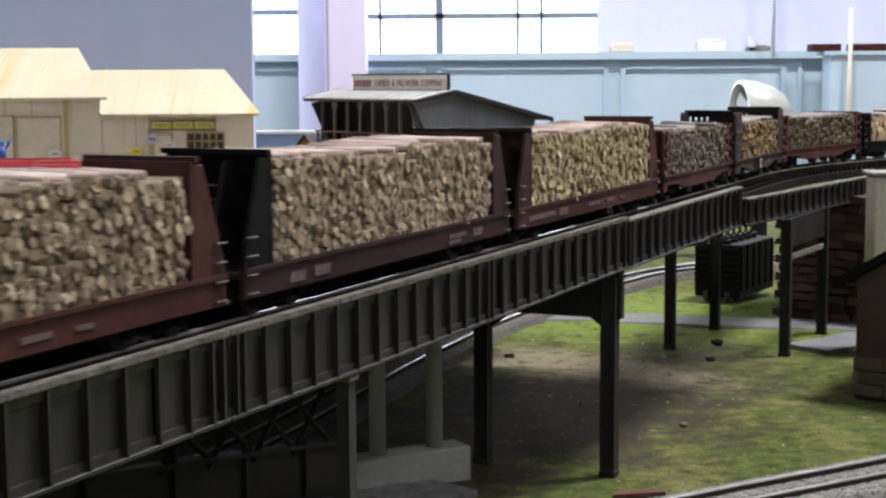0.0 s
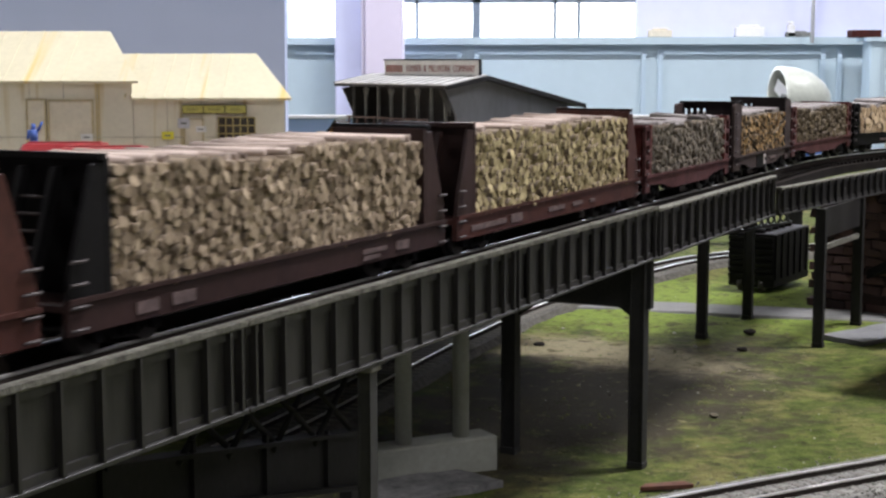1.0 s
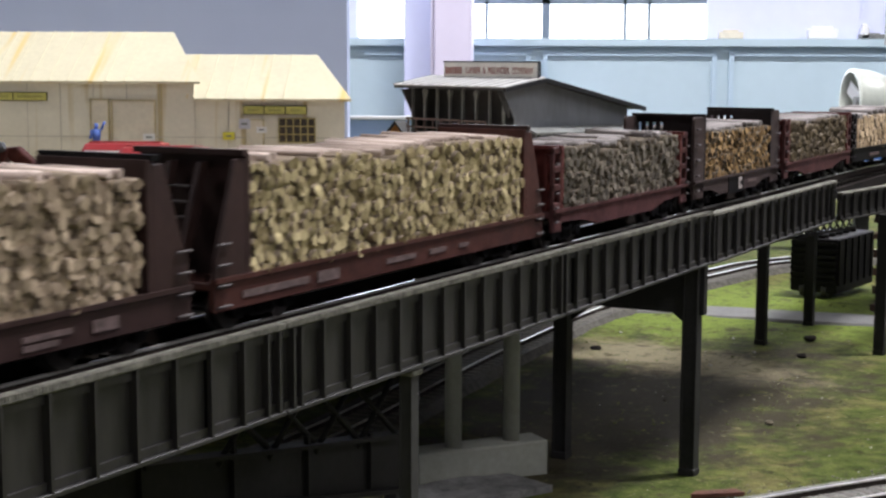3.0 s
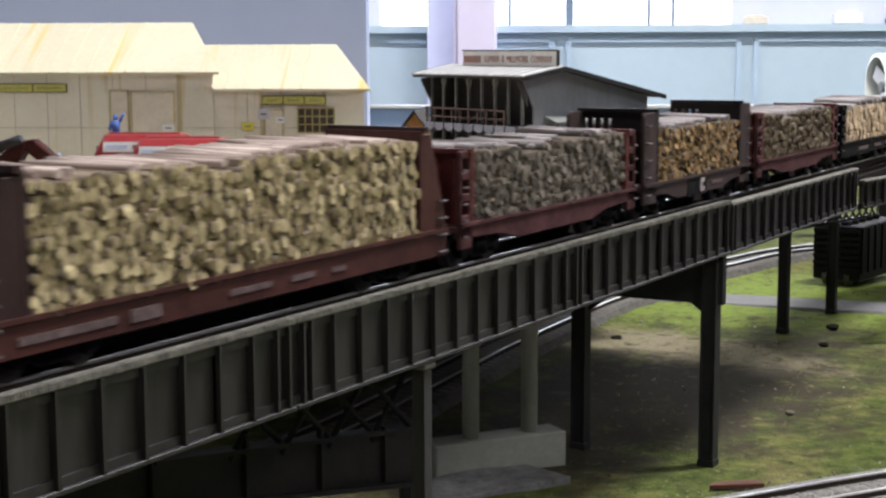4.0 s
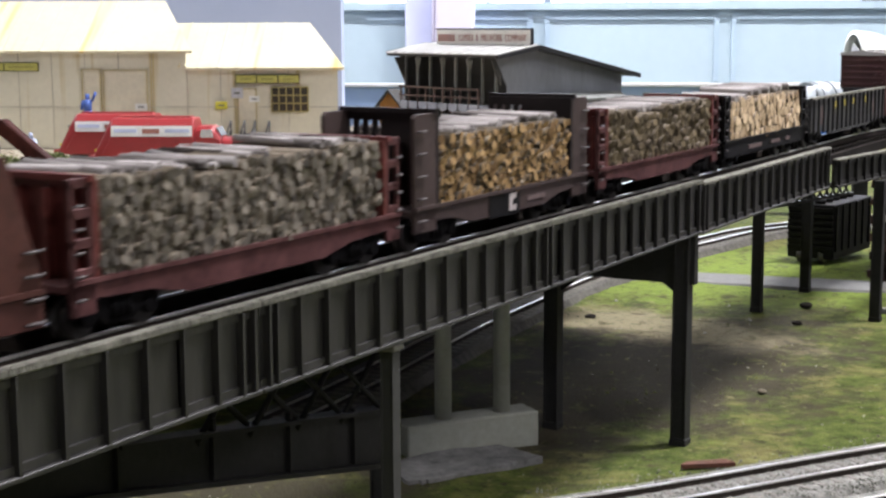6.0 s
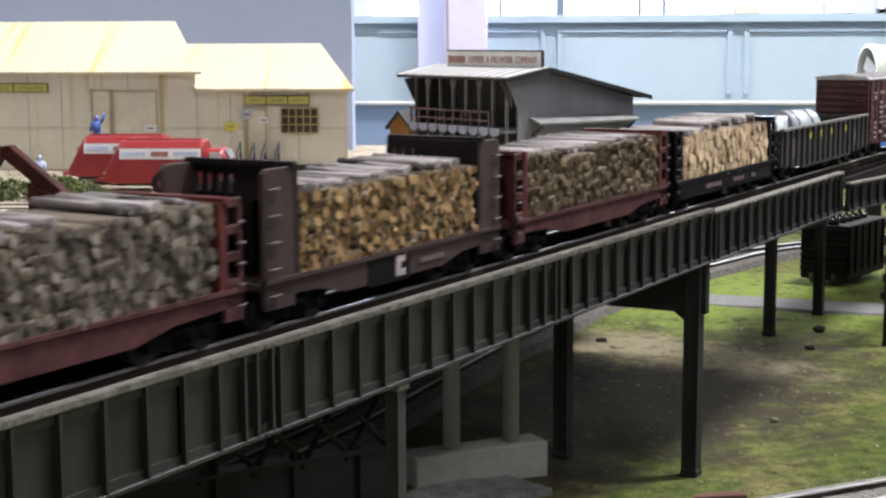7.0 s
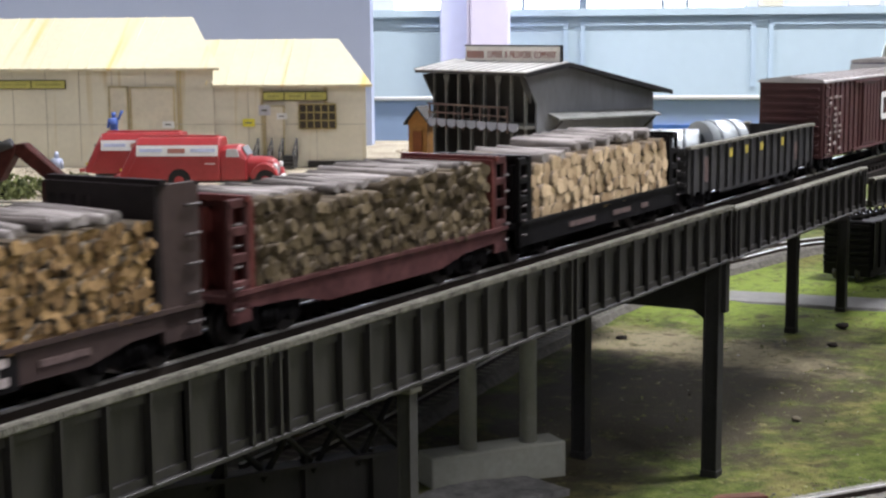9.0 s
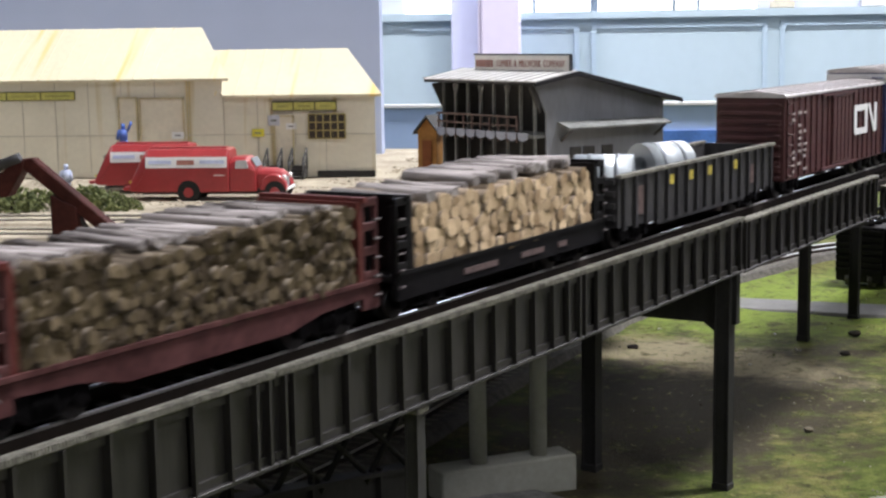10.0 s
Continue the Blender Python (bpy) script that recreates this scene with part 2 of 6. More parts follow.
def turf():
    """Model turf: green flock, straw patches, brown soil with painted shade along the foot of the bridge and dark
    flecks.
    """
    m = mat("turf", (0.045, 0.074, 0.013), 0.95, var=0.5, fine=900, coarse=110, bump=1.0, other=(0.116, 0.138, 0.034), spec=0.1)
    n, link = m.node_tree.nodes, m.node_tree.links.new
    b = n["Principled BSDF"]
    tc = n.new("ShaderNodeTexCoord")
    last = b.inputs["Base Color"].links[0].from_socket

    def patch(colour, lo, hi, scale, detail, last, extra=None):
        ns, rp, mx = n.new("ShaderNodeTexNoise"), n.new("ShaderNodeValToRGB"), n.new("ShaderNodeMix")
        ns.inputs["Scale"].default_value, ns.inputs["Detail"].default_value, ns.inputs["Roughness"].default_value = scale, detail, 0.7
        link(tc.outputs["Object"], ns.inputs[0])
        fac = ns.outputs[0]
        if extra is not None:
            ad = n.new("ShaderNodeMath")
            ad.operation = "ADD"
            link(fac, ad.inputs[0]), link(extra, ad.inputs[1])
            fac = ad.outputs[0]
        rp.color_ramp.elements[0].position, rp.color_ramp.elements[1].position = lo, hi
        link(fac, rp.inputs[0])
        mx.data_type = "RGBA"
        link(rp.outputs[0], mx.inputs[0]), link(last, mx.inputs[6])
        mx.inputs[7].default_value = (*colour, 1)
        return mx.outputs[2]
    last = patch((0.185, 0.162, 0.062), 0.49, 0.68, 24, 9, last)
    # brighter green turf on both sides of the path
    ml, gl, hl = n.new("ShaderNodeMapping"), n.new("ShaderNodeTexGradient"), n.new("ShaderNodeMath")
    gl.gradient_type, ml.vector_type, hl.operation = "SPHERICAL", "TEXTURE", "MULTIPLY"
    ml.inputs["Location"].default_value, ml.inputs["Rotation"].default_value, ml.inputs["Scale"].default_value = (0.14, 1.02, 0), (0, 0, radians(-15)), (0.26, 0.17, 1)
    link(tc.outputs["Object"], ml.inputs[0]), link(ml.outputs[0], gl.inputs[0]), link(gl.outputs["Fac"], hl.inputs[0])
    hl.inputs[1].default_value = 0.55
    last = patch((0.15, 0.2, 0.035), 0.58, 0.82, 40, 8, last, hl.outputs[0])
    # bare soil under the bridge, its colour darkened to carry the bridge's shadow
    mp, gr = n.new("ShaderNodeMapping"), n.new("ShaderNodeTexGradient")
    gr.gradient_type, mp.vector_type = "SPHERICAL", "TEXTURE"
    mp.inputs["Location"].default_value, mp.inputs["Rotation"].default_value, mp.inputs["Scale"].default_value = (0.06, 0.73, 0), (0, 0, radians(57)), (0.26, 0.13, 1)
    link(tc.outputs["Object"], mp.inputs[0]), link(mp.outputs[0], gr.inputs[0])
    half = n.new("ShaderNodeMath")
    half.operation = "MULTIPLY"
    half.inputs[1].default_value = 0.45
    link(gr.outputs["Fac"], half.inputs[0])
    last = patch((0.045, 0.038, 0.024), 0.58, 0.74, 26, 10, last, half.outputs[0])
    # dry sand past the bare, shade-darkened earth
    ms, gs, hs = n.new("ShaderNodeMapping"), n.new("ShaderNodeTexGradient"), n.new("ShaderNodeMath")
    gs.gradient_type, ms.vector_type, hs.operation = "SPHERICAL", "TEXTURE", "MULTIPLY"
    ms.inputs["Location"].default_value, ms.inputs["Rotation"].default_value, ms.inputs["Scale"].default_value = (0.075, 0.845, 0), (0, 0, radians(-32)), (0.13, 0.06, 1)
    link(tc.outputs["Object"], ms.inputs[0]), link(ms.outputs[0], gs.inputs[0]), link(gs.outputs["Fac"], hs.inputs[0])
    hs.inputs[1].default_value = 0.5
    last = patch((0.2, 0.172, 0.105), 0.62, 0.82, 30, 9, last, hs.outputs[0])
    # trodden grit on the open side of the lattice bridge
    mg, gg, hg = n.new("ShaderNodeMapping"), n.new("ShaderNodeTexGradient"), n.new("ShaderNodeMath")
    gg.gradient_type, mg.vector_type, hg.operation = "SPHERICAL", "TEXTURE", "MULTIPLY"
    mg.inputs["Location"].default_value, mg.inputs["Scale"].default_value = (-0.13, 0.52, 0), (0.15, 0.1, 1)
    link(tc.outputs["Object"], mg.inputs[0]), link(mg.outputs[0], gg.inputs[0]), link(gg.outputs["Fac"], hg.inputs[0])
    hg.inputs[1].default_value = 0.6
    last = patch((0.052, 0.046, 0.03), 0.6, 0.78, 34, 9, last, hg.outputs[0])
    last = patch((0.035, 0.03, 0.02), 0.6, 0.7, 240, 3, last)
    last = patch((0.055, 0.05, 0.022), 0.55, 0.66, 75, 7, last)
    last = patch((0.032, 0.034, 0.012), 0.57, 0.68, 130, 6, last)
    last = patch((0.2, 0.185, 0.085), 0.6, 0.72, 165, 5, last)
    last = patch((0.05, 0.04, 0.024), 0.58, 0.7, 36, 9, last)
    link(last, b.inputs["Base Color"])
    return m


TURF = turf()

# ---- building helpers ----


def box(bm, x0, x1, y0, y1, z0, z1, m=None, mi=0):
    """An axis-aligned block, turned by m."""
    vs = [bm.verts.new(v) for v in ((x0, y0, z0), (x1, y0, z0), (x1, y1, z0), (x0, y1, z0), (x0, y0, z1), (x1, y0, z1), (x1, y1, z1), (x0, y1, z1))]
    for f in ((3, 2, 1, 0), (4, 5, 6, 7), (0, 1, 5, 4), (1, 2, 6, 5), (2, 3, 7, 6), (3, 0, 4, 7)):
        bm.faces.new([vs[i] for i in f]).material_index = mi
    if m is not None:
        for v in vs:
            v.co = m @ v.co
    return vs


def prism(bm, outline, a0, a1, axis="y", m=None):
    """An outline of (u, v) pushed from a0 to a1 along an axis; u, v are the other two axes in order."""
    def at(u, v, a):
        return Vector({"x": (a, u, v), "y": (u, a, v), "z": (u, v, a)}[axis])
    lo = [bm.verts.new(at(u, v, a0)) for u, v in outline]
    hi = [bm.verts.new(at(u, v, a1)) for u, v in outline]
    k = len(outline)
    bm.faces.new(lo), bm.faces.new(hi[::-1])
    for i in range(k):
        bm.faces.new((lo[i], hi[i], hi[(i + 1) % k], lo[(i + 1) % k]))
    if m is not None:
        for v in lo + hi:
            v.co = m @ v.co


def rod(bm, a, b, r, sides=10, r2=None, mi=0, caps=None):
    """A round bar from a to b."""
    a, b = Vector(a), Vector(b)
    q = (b - a).to_track_quat("Z", "Y")
    rings = []
    for p, rad in ((a, r), (b, r if r2 is None else r2)):
        rings.append([bm.verts.new(p + q @ Vector((rad * math.cos(2 * math.pi * i / sides), rad * math.sin(2 * math.pi * i / sides), 0))) for i in range(sides)])
    lo, hi = rings
    for i in range(sides):
        f = bm.faces.new((lo[i], lo[(i + 1) % sides], hi[(i + 1) % sides], hi[i]))
        f.material_index, f.smooth = mi, True
    for f in (bm.faces.new(lo[::-1]), bm.faces.new(hi)):
        f.material_index = mi if caps is None else caps


def mesh_of(name, bm, materials, bevel=0.0):
    if bevel:
        bmesh.ops.bevel(bm, geom=bm.edges[:], offset=bevel, segments=1, affect="EDGES", clamp_overlap=True)
    bmesh.ops.recalc_face_normals(bm, faces=bm.faces[:])
    me = bpy.data.meshes.new(name)
    bm.to_mesh(me)
    bm.free()
    for k in materials if isinstance(materials, (list, tuple)) else [materials]:
        me.materials.append(k)
    return me


def part(name, bm, material, parent, label="", bevel=0.0, at=None):
    ob = new(name, mesh_of(name, bm, material, bevel))
    ob.parent = parent
    if at is not None:
        ob.matrix_basis = at
    return tagged(ob, label)


def piece(name, me, parent, at=None):
    ob = new(name, me)
    ob.parent = parent
    if at is not None:
        ob.matrix_basis = at
    return ob


def thing(name, label, category, m, group="", kind=""):
    ob = new(name)
    ob.empty_display_size = 0.01
    ob.matrix_basis = m
    return tagged(ob, label, category, group, kind)


def solid(name, bm, material, label, category="", kind="", bevel=0.0, m=None, group=""):
    ob = new(name, mesh_of(name, bm, material, bevel))
    if m is not None:
        ob.matrix_basis = m
    return tagged(ob, label, category, group, kind)


def bars(parent, spots, material, label="", y=0.0, depth=0.0003, name="lettering_bar"):
    """Plain bars in the place of writing: (x0, x1, z0, z1), on a side that faces -y."""
    if len(spots) <= 8:
        for x0, x1, z0, z1 in spots:
            bm = bmesh.new()
            box(bm, x0, x1, y - depth, y, z0, z1)
            part(name, bm, material, parent, label.replace("bars", "bar"))
        return
    bm = bmesh.new()
    for x0, x1, z0, z1 in spots:
        box(bm, x0, x1, y - depth, y, z0, z1)
    tagged(part(name, bm, material, parent), label, kind="stuff")

# ---- the line of the track ----
START, ALONG, BACK = Vector((-0.0527, 0.3228)), Vector((0.42164, 0.90676)), Vector((-0.90676, 0.42164))
CENTRE, RAIL_TOP, BEND, RADIUS, SPEED = 0.034, 0.1005, 0.66, 0.5, 0.0745
HEADING = math.atan2(ALONG.y, ALONG.x)


def on_line(s, off=0.0):
    """The place s metres along the track's centre, off metres behind it, and the heading."""
    if s <= BEND:
        p, h = START + ALONG * s + BACK * (CENTRE + off), HEADING
    else:
        a = (s - BEND) / RADIUS
        mid = START + ALONG * BEND + BACK * (CENTRE - RADIUS)
        h = HEADING - a
        p = mid + Vector((-math.sin(h), math.cos(h))) * (RADIUS + off)
    return p.x, p.y, h


def ribbon(bm, s0, s1, step, o0, o1, z0, z1):
    """A bar of rectangular section that follows the track."""
    n = max(1, round((s1 - s0) / step))
    last = None
    for i in range(n + 1):
        s = s0 + (s1 - s0) * i / n
        ring = []
        for o, z in ((o0, z0), (o1, z0), (o1, z1), (o0, z1)):
            x, y, _ = on_line(s, o)
            ring.append(bm.verts.new((x, y, z)))
        if last:
            for k in range(4):
                bm.faces.new((last[k], last[(k + 1) % 4], ring[(k + 1) % 4], ring[k]))
        else:
            bm.faces.new(ring)
        last = ring
    bm.faces.new(last[::-1])


GRID = pose(START.x, START.y, 0, 0, 0, math.degrees(HEADING))  # x along the bridge, y behind it

# ---- the hall ----


def hall():
    bm = bmesh.new()
    box(bm, -5, 6, -4, 7.2, -1.1, -1.0)
    solid("floor", bm, HALL_GREY, "grey polished hall floor", kind="structure")
    bm = bmesh.new()
    box(bm, -5, 6, -4, 7.2, 2.4, 2.5)
    solid("ceiling", bm, HALL_WHITE, "white hall ceiling", kind="structure")
    for n, (a, b, c, d) in {"wall_west": (-5.1, -5, -4, 7.2), "wall_east": (6, 6.1, -4, 7.2), "wall_south": (-5, 6, -4.1, -4)}.items():
        bm = bmesh.new()
        box(bm, a, b, c, d, -1.0, 2.4)
        solid(n, bm, HALL_DULL, "plain grey hall wall", kind="structure")
    # far wall: a panelled dado under windows
    y = 6.3
    wall = solid("wall_north", bmesh.new(), WALL_BLUE, "pale blue panelled hall wall under bright windows", kind="structure")
    bm = bmesh.new()
    box(bm, -5, 6, y, y + 0.15, -1.0, 0.225)
    part("dado", bm, WALL_BLUE, wall)
    bm = bmesh.new()
    box(bm, -5, 6, y - 0.05, y + 0.15, 0.225, 0.255)
    part("ledge", bm, WALL_BLUE, wall)
    for x in (-0.035, 0.73, 1.47):
        bm = bmesh.new()
        box(bm, x - 0.045, x - 0.025, y - 0.016, y, -0.07, 0.205)
        box(bm, x + 0.025, x + 0.045, y - 0.016, y, -0.07, 0.205)
        part("panel_stile", bm, WALL_TRIM, wall)
    for x0, x1 in ((-0.755, -0.08), (0.01, 0.685), (0.775, 1.425)):
        bm = bmesh.new()
        box(bm, x0, x1, y - 0.02, y, 0.185, 0.2)
        part("panel_rail", bm, WALL_TRIM, wall)
    bm = bmesh.new()
    for x0, x1 in ((-5, -0.79), (-0.585, -0.32), (0.665, 6)):
        box(bm, x0, x1, y, y + 0.15, 0.255, 2.4)
    box(bm, -0.79, -0.585, y, y + 0.15, 1.2, 2.4)
    box(bm, -0.32, 0.665, y, y + 0.15, 1.2, 2.4)
    part("upper_wall", bm, WALL_LILAC, wall, "lilac white upper wall")
    # nearer return of the panelled wall on the far side
    bm = bmesh.new()
    box(bm, 1.57, 3.2, 6.05, 6.18, -1.0, 0.235)
    box(bm, 1.55, 3.2, 6.03, 6.2, 0.235, 0.25)
    solid("partition", bm, WALL_BLUE, "pale blue partition that stands before the hall wall", kind="structure")
    for i, (x0, x1, bars_x, cross) in enumerate(((-0.79, -0.585, (), 0.42), (-0.32, 0.665, (-0.25, 0.0, 0.33, 0.43), 0.4))):
        win = thing("window_%d" % (i + 1), "bright window with a painted steel frame", "", pose(0, 0, 0), kind="structure")
        bm = bmesh.new()
        box(bm, x0, x1, y + 0.1, y + 0.11, 0.255, 1.2)
        part("pane", bm, DAYLIGHT, win, "overexposed daylight pane")
        for x in bars_x:
            w = 0.016 if x == 0.0 else 0.006
            bm = bmesh.new()
            box(bm, x - w, x + w, y + 0.06, y + 0.1, 0.255, 1.2)
            part("mullion", bm, FRAME_DARK, win)
        bm = bmesh.new()
        box(bm, x0, x1, y + 0.06, y + 0.1, cross, cross + 0.022)
        part("transom", bm, FRAME_DARK, win)
    bm = bmesh.new()
    box(bm, -0.44, -0.29, 5.95, 6.1, -1.0, 2.4)
    box(bm, -0.455, -0.44, 5.97, 6.08, -1.0, 2.4)
    solid("column", bm, COLUMN, "pale lilac painted hall column with a pipe", kind="structure", bevel=0.006)
    bm = bmesh.new()
    rod(bm, (1.37, 6.2, 0.23), (1.37, 6.2, 2.4), 0.008)
    solid("wall_pipe", bm, HALL_WHITE, "thin white pipe rising before the hall wall", "pipe")
    # odds and ends on the ledge
    for k, (x, w, h, mm) in enumerate(((0.76, 0.1, 0.03, CREAM), (1.13, 0.12, 0.04, WHITE), (1.3, 0.03, 0.05, WHITE), (1.33, 0.1, 0.02, SHED_POST))):
        bm = bmesh.new()
        box(bm, x - w / 2, x + w / 2, 6.27, 6.35, 0.255, 0.255 + h)
        box(bm, x - w / 3, x + w / 3, 6.28, 6.34, 0.255 + h, 0.255 + h * 1.25)
        solid("carton", bm, mm, "small pale carton resting on the window ledge", "box", bevel=0.003)
    bm = bmesh.new()
    for a, b in ((1.5, 1.62), (1.66, 1.86), (1.95, 2.2)):
        box(bm, a, b, 6.08, 6.16, 0.25, 0.28)
    solid("wooden_tray", bm, CRANE_RUST, "row of shallow brown trays on the partition", "tray", bevel=0.003)
    bm = bmesh.new()
    rod(bm, (1.64, 6.02, -0.2), (1.64, 6.02, 0.42), 0.009)
    solid("wooden_pole", bm, CREAM, "thin cream pole against the partition", "pole")
    bm = bmesh.new()
    box(bm, -0.575, -0.456, 6.12, 6.24, -1.0, 2.4)
    solid("pilaster", bm, WALL_LILAC, "lilac painted pilaster beside the column", kind="structure", bevel=0.006)
    for lx, ly, _ in LAMP_PLACES:
        # battens added out of view to go with the key and fill lamps
        f = thing("ceiling_light", "unseen white fluorescent batten added under the ceiling", "ceiling light", pose(lx, ly, 2.1), "ceiling lights")
        bm = bmesh.new()
        box(bm, -0.36, 0.36, -0.16, 0.16, 0.06, 0.3)
        part("housing", bm, HALL_WHITE, f)
        bm = bmesh.new()
        for o in (-0.08, 0.08):
            rod(bm, (-0.34, o, 0.03), (0.34, o, 0.03), 0.02)
        part("tube", bm, TUBE, f)


hall()

# ---- the layout's two levels ----
DECK = 0.087


def ground_z(x, y):
    """Height of the lower ground."""
    return 0.002 * noise.noise(Vector((x * 14, y * 14, 0))) + 0.0008 * noise.noise(Vector((x * 60, y * 60, 3))) - 0.0012


def land():
    # lower ground, a sheet with small humps
    n, x0, x1, y0, y1 = 170, -1.3, 1.7, -0.9, 2.3
    bm = bmesh.new()
    grid = []
    for j in range(n + 1):
        row = []
        for i in range(n + 1):
            x, y = x0 + (x1 - x0) * i / n, y0 + (y1 - y0) * j / n
            row.append(bm.verts.new((x, y, ground_z(x, y))))
        grid.append(row)
    for j in range(n):
        for i in range(n):
            bm.faces.new((grid[j][i], grid[j][i + 1], grid[j + 1][i + 1], grid[j + 1][i])).smooth = True
    solid("ground", bm, TURF, "green and straw-coloured model turf with bare earth and painted bridge shade", kind="structure")
    bm = bmesh.new()
    box(bm, x0, x1, y0, y1, -0.05, -0.008)
    box(bm, x0, x1, y0 - 0.02, y0, -0.1, 0.0)
    for px in (-1.2, 0.2, 1.6):
        for py in (-0.8, 2.2):
            box(bm, px - 0.04, px + 0.04, py - 0.04, py + 0.04, -1.0, -0.05)
    solid("layout_table", bm, CREAM, "plywood table that carries the layout", "table")
    # upper deck
    a, b = START + ALONG * 0.24 + BACK * 0.0728, START + ALONG * 0.496 + BACK * 0.0728
    outline = [(-1.28, 0.55), (-0.32, 0.55), (-0.1, 0.56), (a.x, a.y), (b.x, b.y), (0.05, 0.846), (0.068, 0.868), (0.066, 0.885), (0.01, 0.965), (-0.02, 1.2), (-1.28, 1.2)]
    bm = bmesh.new()
    prism(bm, outline, DECK - 0.012, DECK, "z")
    solid("upper_ground", bm, YARD, "raised yard of beige dirt and gravel", kind="structure")
    bm = bmesh.new()
    for px, py in ((-0.3, 0.75), (-0.7, 0.66), (-0.7, 1.18), (-0.15, 1.18), (-0.3, 1.1), (-1.1, 0.66), (-1.1, 1.18), (-0.06, 0.98)):
        box(bm, px - 0.015, px + 0.015, py - 0.015, py + 0.015, -0.008, DECK - 0.012)
    solid("deck_riser", bm, POST, "dark wooden risers under the raised yard", "riser")
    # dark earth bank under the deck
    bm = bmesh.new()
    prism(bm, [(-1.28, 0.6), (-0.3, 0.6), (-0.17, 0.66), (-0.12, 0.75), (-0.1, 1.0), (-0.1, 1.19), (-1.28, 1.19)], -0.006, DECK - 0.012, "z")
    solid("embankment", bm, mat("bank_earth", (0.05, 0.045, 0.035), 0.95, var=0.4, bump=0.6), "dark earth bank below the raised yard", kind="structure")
    # backdrop board behind the houses
    bm = bmesh.new()
    box(bm, -1.28, -0.1405, 1.15, 1.165, DECK, 0.62)
    solid("backdrop", bm, BACKDROP, "plain grey-blue backdrop board", kind="structure")
    # low painted board along the back of the layout
    fb = thing("fascia_board", "low pale blue painted board behind the yard with a white edge", "board", pose(0, 0, 0))
    bm = bmesh.new()
    box(bm, -1.28, 0.31, 1.33, 1.338, 0.07, 0.1125)
    part("panel", bm, mat("fascia_blue", (0.4, 0.53, 0.75), 0.7, var=0.05, fine=40, coarse=6, bump=0), fb)
    bm = bmesh.new()
    box(bm, -1.28, 0.31, 1.327, 1.34, 0.1125, 0.1155)
    part("edge_strip", bm, HALL_WHITE, fb, "white edge strip", 0.0004)
    bm = bmesh.new()
    box(bm, 0.03, 0.309, 1.3275, 1.33, 0.0705, 0.091)
    part("lower_band", bm, BLUE_BOX, fb, "deep blue lower band")
    for px in (-0.9, -0.35, 0.02, 0.29):
        bm = bmesh.new()
        box(bm, px - 0.006, px + 0.006, 1.3385, 1.35, -0.008, 0.1)
        part("support", bm, POST, fb, "dark support strip")
    # footpath of grey grit
    bm = bmesh.new()
    prev = None
    for i in range(30):
        x = -0.1 + i * 0.025
        w = 0.006 * noise.noise(Vector((x * 25, 1, 0)))
        yc = 1.0 - (x - 0.12) * 0.27
        cur = [bm.verts.new(v) for v in ((x, yc - 0.024 + w, -0.005), (x, yc - 0.019 + w, 0.0004), (x, yc + 0.019 + w, 0.0004), (x, yc + 0.024 + w, -0.005))]
        if prev:
            for k in range(3):
                bm.faces.new((prev[k], cur[k], cur[k + 1], prev[k + 1]))
        prev = cur
    solid("pavement", bm, ROAD, "pale grey grit footpath across the turf", kind="structure")


land()


def turf_clumps():
    """Fine scatter of turf flock and pebbles on the lower ground."""
    rnd = random.Random(5)
    verts, faces = [], []
    for _ in range(15000):
        x, y = rnd.uniform(-0.15, 0.42), rnd.uniform(0.38, 1.05)
        if noise.noise(Vector((x * 18, y * 18, 7))) < -0.05:
            continue
        r = rnd.uniform(0.0002, 0.0006) * (1 + 0.9 * (rnd.random() < 0.12))
        k, gz = len(verts), ground_z(x, y)
        for a in range(5):
            t = a * 1.257 + rnd.random()
            verts.append((x + r * math.cos(t), y + r * math.sin(t), gz - 0.0002))
        verts.append((x + rnd.uniform(-r, r) * 0.4, y, gz + rnd.uniform(0.3, 0.9) * r))
        faces += [(k + a, k + (a + 1) % 5, k + 5) for a in range(5)]
    me = bpy.data.meshes.new("turf_clumps")
    me.from_pydata(verts, [], faces)
    me.materials.append(mat("flock", (0.06, 0.085, 0.018), 0.95, var=0.4, per="island", other=(0.17, 0.175, 0.055)))
    tagged(new("turf_clumps", me), "tufts of green and straw flock on the ground", kind="stuff")
    verts, faces = [], []
    for _ in range(700):
        x, y = rnd.uniform(-0.14, 0.4), rnd.uniform(0.4, 1.05)
        r = rnd.uniform(0.0002, 0.0005) * (1 + 1.6 * (rnd.random() < 0.1))
        k = len(verts)
        for v in ((r, 0, 0), (0, r, 0), (-r, 0, 0), (0, -r, 0), (0, 0, r), (0, 0, -r)):
            verts.append((x + v[0] * rnd.uniform(0.6, 1.2), y + v[1] * rnd.uniform(0.6, 1.2), v[2] * 0.6 + ground_z(x, y) + 0.00025))
        faces += [(k + a, k + b, k + c) for a, b, c in ((0, 1, 4), (1, 2, 4), (2, 3, 4), (3, 0, 4), (1, 0, 5), (2, 1, 5), (3, 2, 5), (0, 3, 5))]
    me = bpy.data.meshes.new("pebbles")
    me.from_pydata(verts, [], faces)
    me.materials.append(mat("pebble", (0.07, 0.05, 0.032), 0.9, per="island", other=(0.5, 0.48, 0.43)))
    tagged(new("pebbles", me), "dark and white pebbles strewn on the turf", kind="stuff")


turf_clumps()

# ---- the bridge ----


